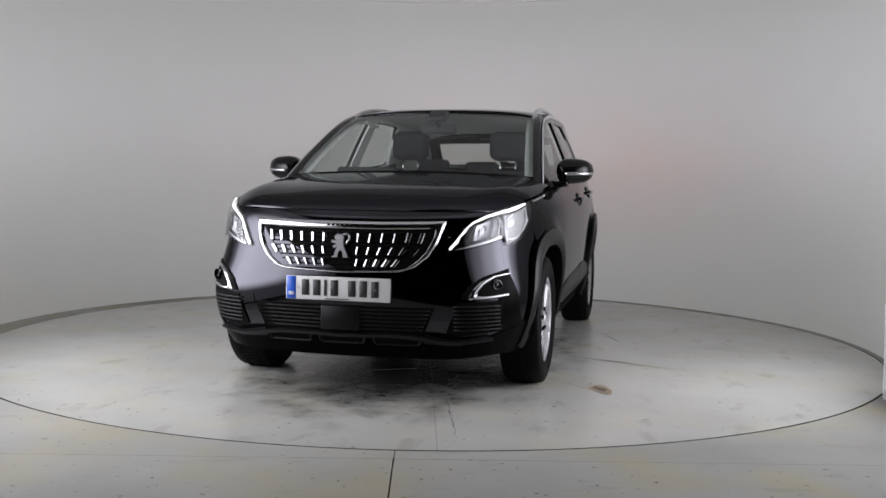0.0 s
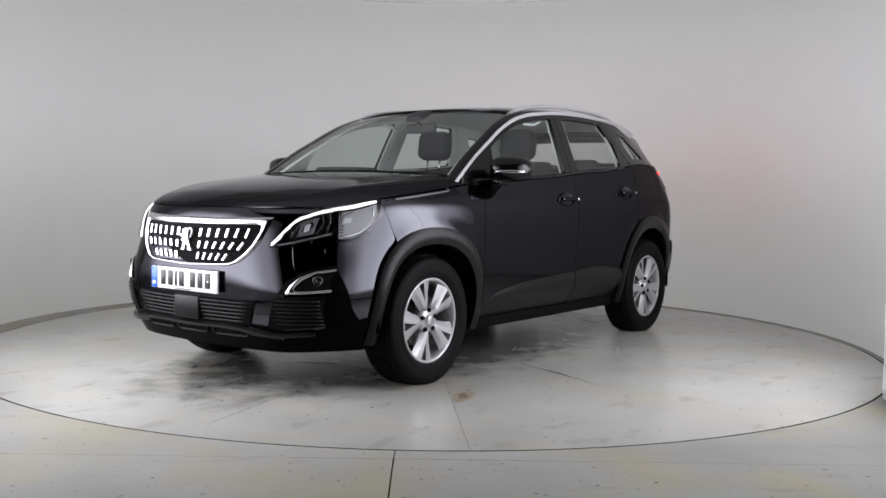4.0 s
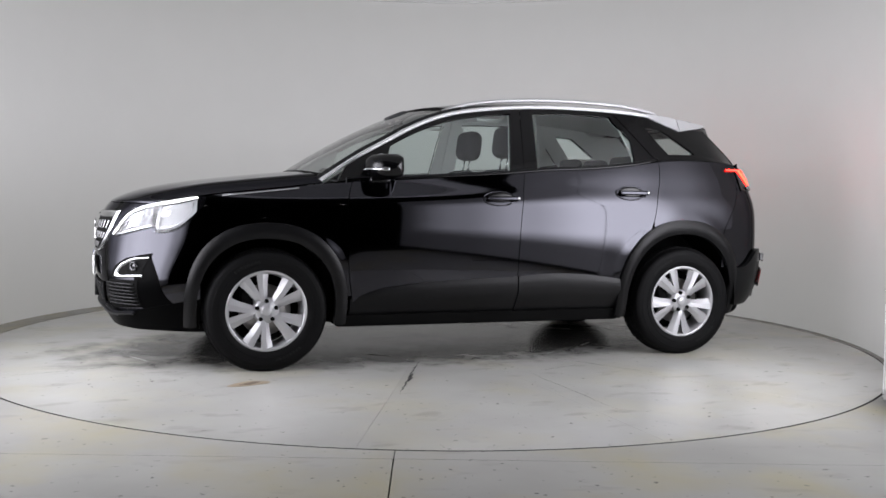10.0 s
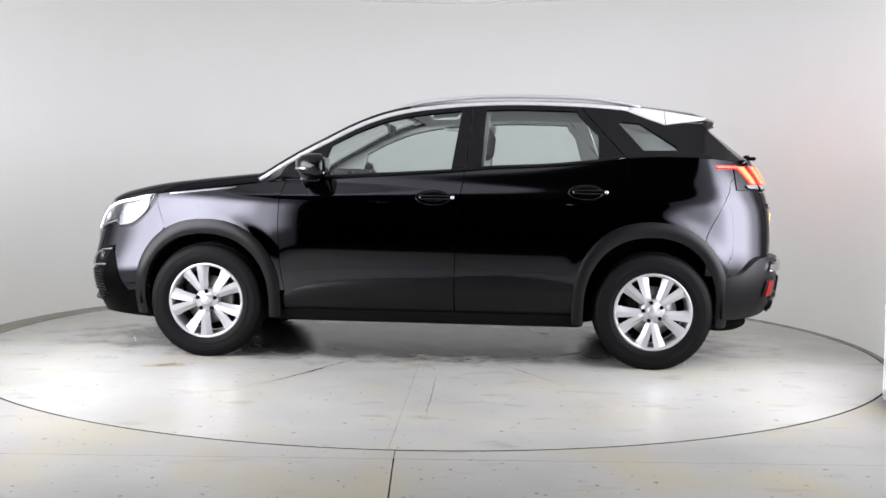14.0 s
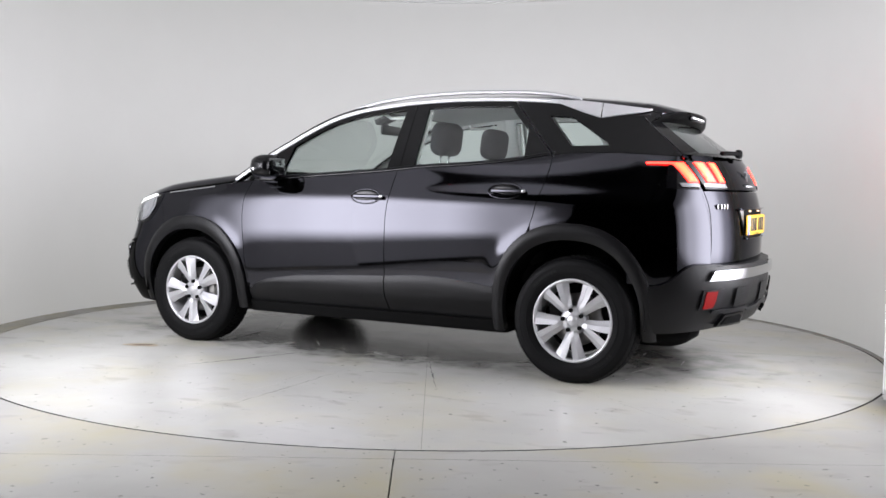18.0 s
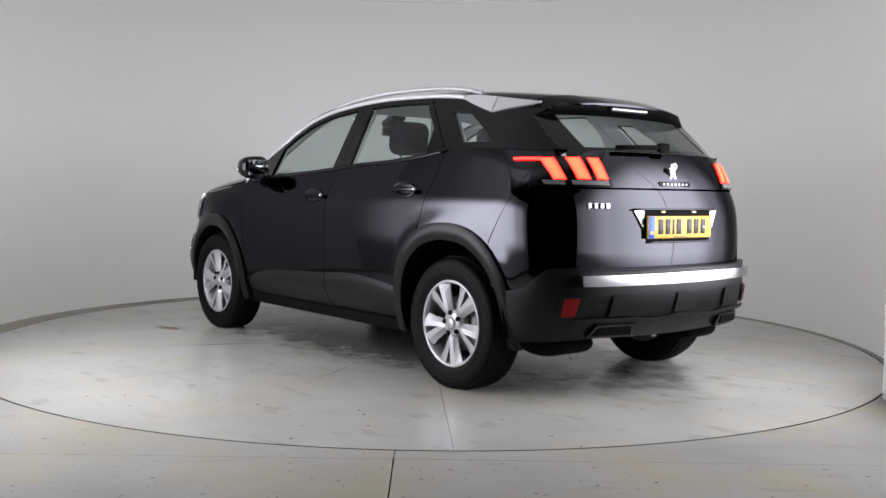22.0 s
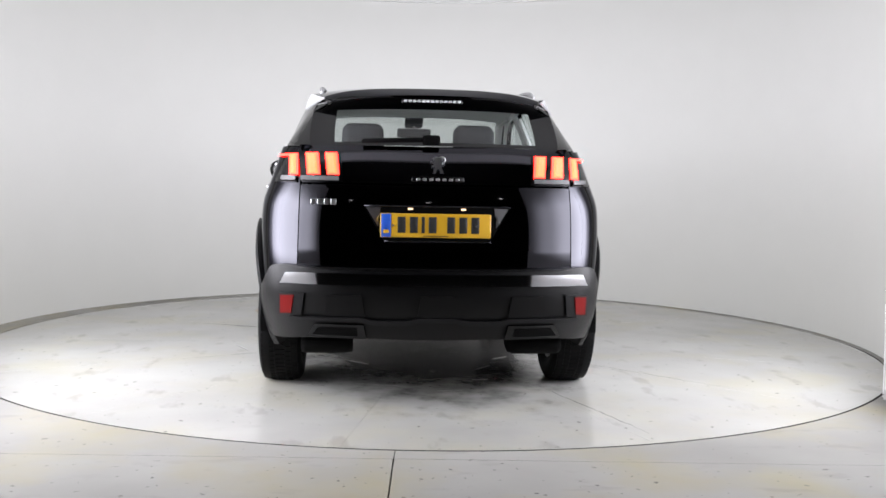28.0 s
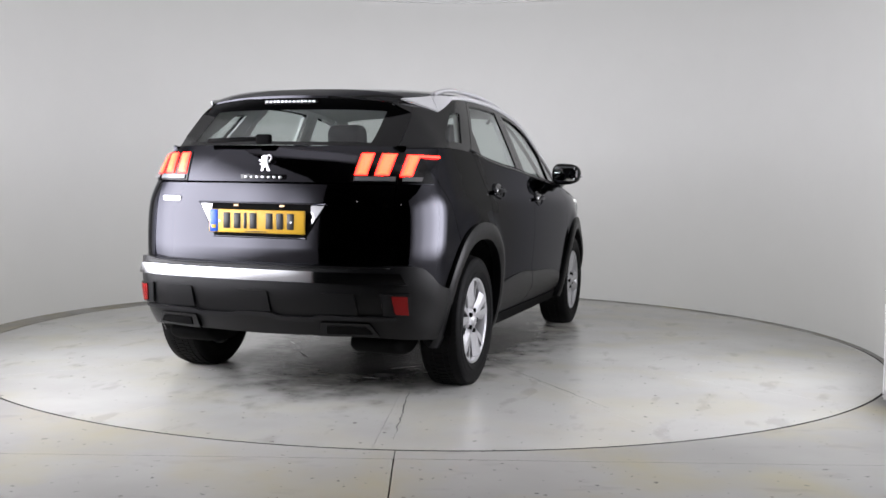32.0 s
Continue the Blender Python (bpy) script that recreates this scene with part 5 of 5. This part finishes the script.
    sheet("rear_face", face, DARKPLASTIC, sp, "gloss black face under the spoiler", out=(-1, 0, -0.2), depth=0.006)
    for j in (0, 40):
        sg = -1 if j == 0 else 1
        end = []
        for i in range(12):
            t = i / 11
            a = np.array(sp_top[i][j]) + np.array((0, 0, -0.004))
            b = cabin(-1.50 - 0.14 * t, 1.47 - 0.03 * t) * np.array((1, sg, 1))
            c = np.array(face[j][3])
            b = b * (1 - t) + c * t
            end.append([a, a * 0.5 + b * 0.5, b])
        sheet("spoiler_end", end, GLOSS, sp, out=(0, sg, 0), depth=0.004)
    bar = part("stop_lamp", box(-1.772, 0.012, 1.474, 0.026, 0.31, 0.028, 0.012, 3, Matrix.Rotation(-0.1, 4, "Y")), GLOSS, gate, "row of clear lamp beads under the spoiler")
    for k in range(13):
        part("bead", box(-1.784, -0.122 + 0.0223 * k, 1.476, 0.008, 0.017, 0.012, 0.003, 2), LEDS, bar)
    # wiper
    wp = part("rear_wiper", tube([(-2.012, 0.02, 1.268), (-2.025, 0.06, 1.272), (-2.02, 0.2, 1.268), (-2.0, 0.36, 1.262)], 0.012, 0.014, 8, UNDER, "rear_wiper", (0, 0, 1)), parent=gate, label="black rear wiper")
    part("wiper_cap", box(-2.027, 0.03, 1.27, 0.03, 0.085, 0.05, 0.012, 2), UNDER, wp)
    # plate recess, plate, small lamps
    rec = sheet("plate_recess", loft([(-0.25, 0.795), (0.25, 0.795)], [(-0.345, 0.955), (0.345, 0.955)], 21, 6, back), HOLE, gate, "dark recess round the rear plate", out=(-1, 0, 0), off=0.003, depth=0.006)
    part("recess_lip", tube([tail(y, 0.957) + np.array((-0.012, 0, 0)) for y in np.linspace(-0.345, 0.345, 15)], 0.005, 0.009, 6, PAINT, "recess_lip", (0, 0, 1)), parent=rec)
    part("recess_lip", tube([tail(y, 0.793) + np.array((-0.008, 0, 0)) for y in np.linspace(-0.25, 0.25, 15)], 0.005, 0.007, 6, PAINT, "recess_lip", (0, 0, 1)), parent=rec)
    # silver triangles stand in for reflections on the recess's side walls
    for sg in (-1, 1):
        sheet("recess_glint", loft([(sg * 0.335, 0.949), (sg * 0.278, 0.860)], [(sg * 0.268, 0.949), (sg * 0.273, 0.905)], 6, 3, back), SATIN, rec, out=(-1, 0, 0), off=0.008, depth=0.003)
    number_plate(car, (tail(0, 0.868)[0] - 0.009, 0.01, 0.868), 0, YELLOW, 4)
    for y in (-0.12, 0.13):
        part("plate_lamp", box(tail(y, 0.94)[0] - 0.008, y, 0.945, 0.014, 0.024, 0.008, 0.003, 1), PLATELAMP, rec, "lit plate lamp")
    # badge and lettering as plain shapes
    shape = [(-0.03, 0.045), (-0.015, 0.058), (0.01, 0.056), (0.022, 0.045), (0.018, 0.02), (0.022, -0.005), (0.033, -0.03), (0.046, -0.057), (0.016, -0.057), (0.014, -0.032), (0.0, -0.02), (-0.012, -0.036),
             (-0.014, -0.057), (-0.046, -0.057), (-0.030, -0.046), (-0.028, -0.028), (-0.014, -0.004), (-0.034, -0.012), (-0.042, -0.002), (-0.018, 0.009), (-0.047, 0.017), (-0.045, 0.028), (-0.018, 0.025), (-0.026, 0.034)]
    badge(gate, shape, (tail(0, 1.145)[0] - 0.009, 0.0, 1.150), -1, 0.72)
    part("letter_strip", box(tail(0.0, 1.084)[0] - 0.006, 0.0, 1.084, 0.006, 0.25, 0.026, 0.002, 1), GLOSS, gate)
    for k in range(7):
        part("letter_bar", box(tail(0.0, 1.084)[0] - 0.011, 0.093 - 0.031 * k, 1.084, 0.004, 0.018, 0.011, 0.0015, 1), SATIN, gate)
    for k in range(4):
        y = 0.585 - 0.032 * k
        p = tail(y, 0.972)
        part("letter_bar", box(p[0] - 0.004, y, 0.972, 0.004, 0.027, 0.027, 0.003, 2), SATIN, gate)
    # bumper
    k_arc = np.linspace(0, 1, 46)

    def wrap(lo, hi, x_end, nv):
        left = []
        for k in k_arc:
            ln = []
            for j in range(nv):
                v = j / (nv - 1)
                z = float(lo(k)) + (float(hi(k)) - float(lo(k))) * v
                s1 = s_of_x(x_end, z)
                ln.append(skin_at(1 - k * (1 - s1), z))
            left.append(np.array(ln))
        return [ln * np.array((1, -1, 1)) for ln in left[:0:-1]] + left

    top = curve((0, 0.660), (0.45, 0.660), (0.6, 0.672), (0.72, 0.66), (0.85, 0.575), (1, 0.545))
    off = np.array([[0.012 + 0.037 * max(0.0, 1 - abs(i - 45) / 45) ** 0.35 * math.sin(math.pi * min(1.0, 0.15 + 0.62 * j / 15)) for j in range(16)] for i in range(91)])
    bumper = sheet("rear_bumper", wrap(curve((0, 0.335), (0.5, 0.335), (0.8, 0.31), (1, 0.30)), top, -1.70, 16), PLASTIC, car, "dark grey plastic rear bumper", out=(-1, 0, 0), off=off, depth=0.05)
    sheet("bumper_shelf", [[tail(y, 0.664) + np.array((-0.05 * v + 0.01, 0, 0.0)) for v in (0, 1)] for y in np.linspace(-0.66, 0.66, 25)], PLASTIC, bumper, out=(0, 0, 1), depth=0.004)
    s_lo = [(y, 0.590) for y in np.linspace(-0.705, 0.705, 41)]
    s_hi = [(y, 0.642) for y in np.linspace(-0.680, 0.680, 41)]
    sheet("bumper_strip", [[tail(s_lo[i][0] + (s_hi[i][0] - s_lo[i][0]) * j / 4, 0.590 + 0.052 * j / 4) for j in range(5)] for i in range(41)], CHROME, bumper, "polished chrome bumper strip", out=(-1, 0, 0), off=0.062, depth=0.02)
    for f in (False, True):
        sheet("reflector", loft([(0.655, 0.455), (0.703, 0.450)], [(0.645, 0.537), (0.703, 0.534)], 6, 5, back), RED, bumper, "red rear reflector", out=(-1, 0.5, 0), off=0.056, depth=0.02, flip=f)
        sheet("reflector_recess", loft([(0.612, 0.447), (0.715, 0.443)], [(0.60, 0.548), (0.715, 0.543)], 8, 5, back), BLADE, bumper, out=(-1, 0.5, 0), off=0.051, depth=0.006, flip=f)
        tp = sheet("tailpipe_trim", loft([(0.32, 0.348), (0.59, 0.352)], [(0.335, 0.412), (0.555, 0.412)], 10, 4, back), GLOSS, bumper, "black tailpipe trim", out=(-1, 0.2, 0), off=0.052, depth=0.02, flip=f)
        sheet("slot", loft([(0.36, 0.362), (0.565, 0.365)], [(0.365, 0.398), (0.54, 0.398)], 10, 4, back), HOLE, tp, out=(-1, 0.2, 0), off=0.057, depth=0.003, flip=f)
        sg = -1 if f else 1
        part("silencer", mesh_of("silencer", *lathe([(0.0, -0.13), (0.10, -0.125), (0.11, -0.1), (0.11, 0.1), (0.10, 0.125), (0.0, 0.13)], 24, "y", (0, 0, 0)), UNDER), parent=car).matrix_basis = pose(-1.76, sg * 0.52, 0.275) @ Matrix.Diagonal((1.5, 1, 0.6, 1))
    for y in (-0.42, 0.0, 0.42):
        sheet("bumper_relief", loft([(y - 0.09, 0.45), (y + 0.09, 0.45)], [(y - 0.075, 0.545), (y + 0.075, 0.545)], 7, 4, back), PLASTIC, bumper, out=(-1, 0, 0), off=0.057, depth=0.004)
    ys = np.linspace(-0.66, 0.66, 67)
    mid = [(0.431 + 0.006 * math.cos(y * 2.4) - 0.014 * (1 / (1 + math.exp(-(abs(y) - 0.11) / 0.008)) - 1 / (1 + math.exp(-(abs(y) - 0.315) / 0.008)))) for y in ys]
    sheet("lower_blade", [[tail(y, m + dz) for dz in (-0.011 + 0.008 * (abs(y) / 0.66) ** 4, 0, 0.011)] for y, m in zip(ys, mid)], BLADE, bumper, "grey blade along the bumper's foot", out=(-1, 0, 0), off=0.060, depth=0.012)


def rear_lamp(car, gate, f):
    """Three slanted lit claws over a clear strip; the outer one runs forward in a thin line."""

    def slant(y0, y1, z0, z1, lean, n=5):
        return [[tail(y0 + (y1 - y0) * u + lean * (v - 0.5), z0 + (z1 - z0) * v) for v in np.linspace(0, 1, 6)] for u in np.linspace(0, 1, n)]

    inner = sheet("rear_lamp", slant(0.452, 0.650, 1.062, 1.206, 0.014, 9), GLOSS, gate, "lit red claw-shaped rear lamp", out=(-1, 0.2, 0), off=0.011, depth=0.012, flip=f)
    outer = sheet("rear_lamp", [[skin_at(s_of_x(-1.80 - 0.06 * (1.2 - z), z) + (s_of_y(0.664, z, True) - s_of_x(-1.80 - 0.06 * (1.2 - z), z)) * u, z) for z in np.linspace(1.062, 1.206, 7)] for u in np.linspace(0, 1, 14)], GLOSS, car,
                  "lit red claw-shaped rear lamp", out=(-1, 1, 0), off=0.006, depth=0.012, flip=f)
    for owner, y0, y1, ln in ((inner, 0.466, 0.524, 0.012), (inner, 0.556, 0.618, 0.012), (outer, 0.660, 0.706, 0.006)):
        o = 0.012 if owner is inner else 0.007
        claw = sheet("lit_claw", slant(y0, y1, 1.095, 1.198, ln), TAIL, owner, "glowing red claw", out=(-1, 0.3, 0), off=o + 0.004, depth=0.004, flip=f)
        sheet("claw_glow", slant(y0 + 0.010, y1 - 0.006, 1.099, 1.194, ln), TAILMID, claw, out=(-1, 0.3, 0), off=o + 0.0055, depth=0.001, flip=f)
        sheet("claw_core", slant(y0 + 0.018, y1 - 0.012, 1.103, 1.190, ln), TAILCORE, claw, out=(-1, 0.3, 0), off=o + 0.007, depth=0.001, flip=f)
    line = [[skin_at(s, z) for z in np.linspace(1.189, 1.199, 3)] for s in np.linspace(s_of_x(-1.695, 1.19), s_of_y(0.705, 1.19, True), 18)]
    sheet("lit_line", line, TAIL, outer, "thin glowing red line", out=(-0.5, 1, 0), off=0.010, depth=0.004, flip=f)
    for owner, y0, y1 in ((inner, 0.462, 0.642), (outer, 0.668, 0.74)):
        sheet("clear_strip", slant(y0, y1, 1.068, 1.088, 0.0), CLEARSTRIP, owner, "clear reversing strip", out=(-1, 0.3, 0), off=0.016, depth=0.004, flip=f)


def wheel(car, x, sg, spin):
    """Tyre with tread, a ten-spoke silver rim, five bolts and the brake behind it."""
    hub = tagged(new("wheel"), "silver ten-spoke wheel with a black tyre")
    hub.parent = car
    hub.matrix_basis = pose(x, sg * 0.77, WHEEL_Z) @ (Matrix.Identity(4) if sg > 0 else Matrix.Rotation(math.pi, 4, "Z")) @ Matrix.Rotation(spin, 4, "Y")
    prof = [(0.222, 0.085), (0.232, 0.098), (0.255, 0.106), (0.290, 0.110), (0.318, 0.106), (0.334, 0.097), (0.3425, 0.082), (0.346, 0.055), (0.346, 0.0), (0.346, -0.055), (0.3425, -0.082), (0.334, -0.097),
            (0.318, -0.106), (0.290, -0.110), (0.255, -0.106), (0.222, -0.085)]
    tyre = part("tyre", mesh_of("tyre", *lathe(prof, 96), RUBBER), parent=hub, label="black rubber tyre")
    verts, faces = [], []
    for lane, (y0, y1) in enumerate(((-0.088, -0.062), (-0.054, -0.030), (-0.022, 0.022), (0.030, 0.054), (0.062, 0.096))):
        for k in range(72):
            a = 2 * math.pi * (k + 0.35 * (lane % 2)) / 72
            b = a + 2 * math.pi / 72 * 0.74
            r0 = 0.345 if abs((y0 + y1) / 2) < 0.06 else 0.339
            r1 = r0 + 0.006
            q = len(verts)
            for ang in (a, b):
                for y, r in ((y0, r0), (y1, r0), (y1, r1 - (0.006 if y1 > 0.09 else 0)), (y0, r1)):
                    verts.append((r * math.cos(ang), y, r * math.sin(ang)))
            faces += [(q + 2, q + 3, q + 7, q + 6), (q + 1, q + 2, q + 6, q + 5), (q + 3, q, q + 4, q + 7), (q, q + 3, q + 2, q + 1), (q + 4, q + 5, q + 6, q + 7)]
    tagged(part("tread", mesh_of("tread", verts, faces, RUBBER, False), parent=tyre), kind="stuff")
    for r in (0.300, 0.262):
        part("sidewall_rib", mesh_of("sidewall_rib", *lathe([(r - 0.003, 0.1085), (r, 0.1115), (r + 0.003, 0.1085)], 72), RUBBER), parent=tyre)
    for a0, count in ((0.9, 8), (4.0, 8)):
        for k in range(count):
            a = a0 + 0.072 * k
            q = [(r * math.cos(a + d), 0.1095, r * math.sin(a + d)) for r, d in ((0.272, -0.024), (0.272, 0.024), (0.288, 0.024), (0.288, -0.024))]
            q2 = [(x, y + 0.0016, z) for x, y, z in q]
            part("sidewall_mark", mesh_of("sidewall_mark", q + q2, [(4, 5, 6, 7), (0, 1, 5, 4), (1, 2, 6, 5), (2, 3, 7, 6), (3, 0, 4, 7)], SIDEMARK, False), parent=tyre)
    barrel = [(0.226, 0.086), (0.230, 0.090), (0.228, 0.096), (0.218, 0.097), (0.211, 0.088), (0.206, 0.06), (0.200, -0.02), (0.206, -0.085), (0.222, -0.092)]
    rim = part("rim", mesh_of("rim", *lathe(barrel, 96), RIM), parent=hub, label="silver alloy rim")
    for k in range(10):
        c = math.pi / 2 + math.pi / 5 + 0.25 + 2 * math.pi * (k // 2) / 5
        a = c + (0.27 if k % 2 else -0.27)
        bm = bmesh.new()
        pts = []
        for r, w, y, th in ((0.040, 0.016, 0.072, 0.03), (0.085, 0.022, 0.083, 0.03), (0.150, 0.028, 0.085, 0.028), (0.216, 0.036, 0.088, 0.02)):
            lean = (-1 if k % 2 else 1) * 0.16 * (1 - (r - 0.04) / 0.176)
            aa = a + lean * (0.6 if r > 0.05 else 1.0)
            rad = Vector((math.cos(aa), 0, math.sin(aa)))
            tan = Vector((-math.sin(aa), 0, math.cos(aa)))
            tilt = 0.011 * (1 if k % 2 else -1)
            pts.append([bm.verts.new(rad * r - tan * w + Vector((0, y - 0.004 + tilt, 0))), bm.verts.new(rad * r + Vector((0, y + 0.003, 0))), bm.verts.new(rad * r + tan * w + Vector((0, y - 0.004 - tilt, 0))),
                        bm.verts.new(rad * r + tan * w * 0.7 + Vector((0, y - th, 0))), bm.verts.new(rad * r - tan * w * 0.7 + Vector((0, y - th, 0)))])
        for i in range(3):
            for j in range(5):
                bm.faces.new((pts[i][j], pts[i][(j + 1) % 5], pts[i + 1][(j + 1) % 5], pts[i + 1][j]))
        bmesh.ops.recalc_face_normals(bm, faces=bm.faces[:])
        part("spoke", bm, RIM, rim)
    part("hub_cap", mesh_of("hub_cap", *lathe([(0.0, 0.0985), (0.024, 0.0975), (0.030, 0.094), (0.032, 0.087), (0.046, 0.085), (0.066, 0.080), (0.074, 0.062), (0.076, 0.03)], 40), RIM), parent=rim)
    for k in range(5):
        a = math.pi / 2 + 2 * math.pi * k / 5
        p = Vector((0.056 * math.cos(a), 0, 0.056 * math.sin(a)))
        part("wheel_bolt", rod(p + Vector((0, 0.076, 0)), p + Vector((0, 0.0925, 0)), 0.0125, 8), HOLE, rim)
    part("brake_disc", mesh_of("brake_disc", *lathe([(0.07, 0.02), (0.145, 0.02), (0.145, -0.005), (0.07, -0.005)], 48), STEEL), parent=hub)
    part("caliper", box(0.105, 0.015, 0.06, 0.07, 0.07, 0.11, 0.012), UNDER, hub)
    part("backing", mesh_of("backing", *lathe([(0.0, -0.03), (0.19, -0.03)], 40), UNDER), parent=hub)


def seat_shape(x, y, back_lean, wide=0.5, head=True):
    """Cushion and backrest of a car seat."""
    parts = [("cushion", box(x + 0.20, y, 0.56, 0.52, wide, 0.16, 0.06, 4)), ("backrest", box(x - 0.13, y, 0.865, 0.14, wide * 0.94, 0.62, 0.06, 4, Matrix.Rotation(-back_lean, 4, "Y")))]
    if head:
        parts.append(("headrest", box(x - 0.235, y, 1.352, 0.13, 0.27, 0.21, 0.06, 6, Matrix.Rotation(-0.12, 4, "Y"))))
    return parts


def interior(car):
    for y in (0.36, -0.36):
        seat = None
        for nm, bm in seat_shape(-0.06, y, 0.22):
            ob = part(nm if seat else "front_seat", bm, SEATCLOTH, seat or car, "" if seat else "charcoal cloth front seat")
            seat = seat or ob
        for d in (-0.055, 0.055):
            part("headrest_post", rod((-0.265, y + d, 1.14), (-0.29, y + d, 1.28), 0.006, 8), CHROME, seat)
    bench = part("rear_bench", box(-0.72, 0, 0.58, 0.5, 1.26, 0.16, 0.06, 4), SEATCLOTH, car, "charcoal cloth rear bench")
    part("backrest", box(-1.03, 0, 0.90, 0.14, 1.26, 0.6, 0.06, 4, Matrix.Rotation(-0.3, 4, "Y")), SEATCLOTH, bench)
    for y in (0.40, 0, -0.40):
        part("headrest", box(-1.13, y, 1.215 if y else 1.2, 0.09, 0.27, 0.13, 0.04, 4, Matrix.Rotation(-0.15, 4, "Y")), SEATCLOTH, bench)
    # dashboard, wheel, inner mirror, floor, door boards
    dash = sheet("dashboard", [[(0.98 - 0.42 * v, 0.74 * u, 1.045 + 0.045 * math.sin(math.pi * v) - 0.02 * u * u - 0.5 * max(0, v - 0.8)) for v in np.linspace(0, 1, 10)] for u in np.linspace(-1, 1, 21)], DASH, car, "dark grey dashboard", out=(0, 0, 1), depth=0.3)
    part("instrument_hood", box(0.66, -0.36, 1.132, 0.22, 0.40, 0.08, 0.03, 3), DASH, dash)
    part("centre_screen", box(0.60, 0.0, 1.09, 0.03, 0.22, 0.12, 0.008, 2), GLOSS, dash)
    ring = part("steering_wheel", mesh_of("steering_wheel", *lathe([(0.155 + 0.016 * math.cos(a), 0.016 * math.sin(a)) for a in np.linspace(0, 2 * math.pi, 9)[:-1]], 32, "z", closed=True), DASH), parent=car, label="dark steering wheel")
    ring.matrix_basis = pose(0.45, -0.36, 1.02) @ Matrix.Rotation(radians(-65), 4, "Y")
    part("wheel_boss", box(0, 0, 0, 0.30, 0.08, 0.04, 0.015, 2), DASH, ring)
    im = part("inner_mirror", box(0.33, 0.0, 1.435, 0.03, 0.24, 0.065, 0.015, 3), DASH, car, "dark inner mirror")
    part("mirror_foot", rod((0.33, 0, 1.45), (0.42, 0, 1.50), 0.012, 8), DASH, im)
    part("sensor_cover", box(0.36, 0.0, 1.515, 0.14, 0.13, 0.04, 0.015, 2, Matrix.Rotation(0.4, 4, "Y")), DASH, im)
    part("cabin_floor", box(-0.2, 0, 0.36, 2.5, 1.5, 0.06), UNDER, car)
    part("luggage_floor", box(-1.55, 0, 0.78, 0.9, 1.2, 0.05), UNDER, car)
    part("bulkhead", box(0.98, 0, 0.7, 0.05, 1.5, 0.7), UNDER, car)
    part("parcel_shelf", box(-1.5, 0, 1.13, 0.72, 1.2, 0.03, 0.01), DASH, car)
    part("underbody", box(0.15, 0, 0.31, 3.4, 1.0, 0.10, 0.03), UNDER, car)
    part("under_tray", box(0, 0, 0.265, 1.85, 1.56, 0.08, 0.02), UNDER, car)
    part("engine_block", box(1.45, 0, 0.62, 1.0, 1.0, 0.6), UNDER, car)
    for f in (False, True):
        sheet("door_board", [[side(x, z) - np.array((0, 0.06, 0)) for z in np.linspace(max(0.4, arch(x, False) + 0.03) if x < -0.8 else 0.4, float(belt(x)) + 0.004, 8)] for x in np.linspace(0.88, -1.18, 40)], DASH, car, "dark grey door lining", out=(0, -1, 0), depth=0.05, flip=f)
        sheet("luggage_lining", [[cabin(x, z) - np.array((0, 0.05, 0)) for z in np.linspace(1.1, 1.262, 6)] for x in np.linspace(-1.18, -1.80, 12)], GREYCLOTH, car, out=(0, -1, 0), depth=0, flip=f)
        # pillar linings
        for a, b in (((-0.19, -0.33), (-0.25, -0.36)), ((-1.03, -1.12), (-0.92, -1.02))):
            sheet("pillar_lining", [[cabin(a[0] + (a[1] - a[0]) * u + ((b[0] - a[0]) + ((b[1] - b[0]) - (a[1] - a[0])) * u) * v, 1.17 + 0.33 * v) - np.array((0, 0.03, 0)) for v in np.linspace(0, 1, 6)] for u in np.linspace(0, 1, 4)], GREYCLOTH, car, out=(0, -1, 0), depth=0.02, flip=f)
        sg = -1 if f else 1
        part("grab_handle", tube([(0.02, sg * 0.60, 1.50), (-0.01, sg * 0.57, 1.475), (-0.15, sg * 0.57, 1.475), (-0.18, sg * 0.60, 1.50)], 0.01, 0.01, 8, GREYCLOTH, "grab_handle"), parent=car)


def make_car():
    car = tagged(new("car"), "gloss black five-door family car with lit tail lamps", "car")
    body_panels(car)
    hood(car)
    front_end(car)
    cabin_shell(car)
    rear_end(car)
    for x, sg, spin in ((WHEEL_X, 1, 0.0), (WHEEL_X, -1, 0.4), (-WHEEL_X, 1, 0.2), (-WHEEL_X, -1, 0.9)):
        wheel(car, x, sg, spin)
    interior(car)
    return car


CAR = make_car()


def motions():
    """The table turns at an even pace, and carries the car."""
    table_rows, car_rows = [], []
    for t in range(0, int(SECONDS) + 1):
        turn = pose(0, 0, 0, 0, 0, TABLE_START + TABLE_SPEED * t)
        table_rows.append((t, turn))
        car_rows.append((t, turn @ pose(CAR_X, CAR_Y, 0, 0, 0, CAR_TURN)))
    walk(TABLE, table_rows)
    walk(CAR, car_rows)


motions()
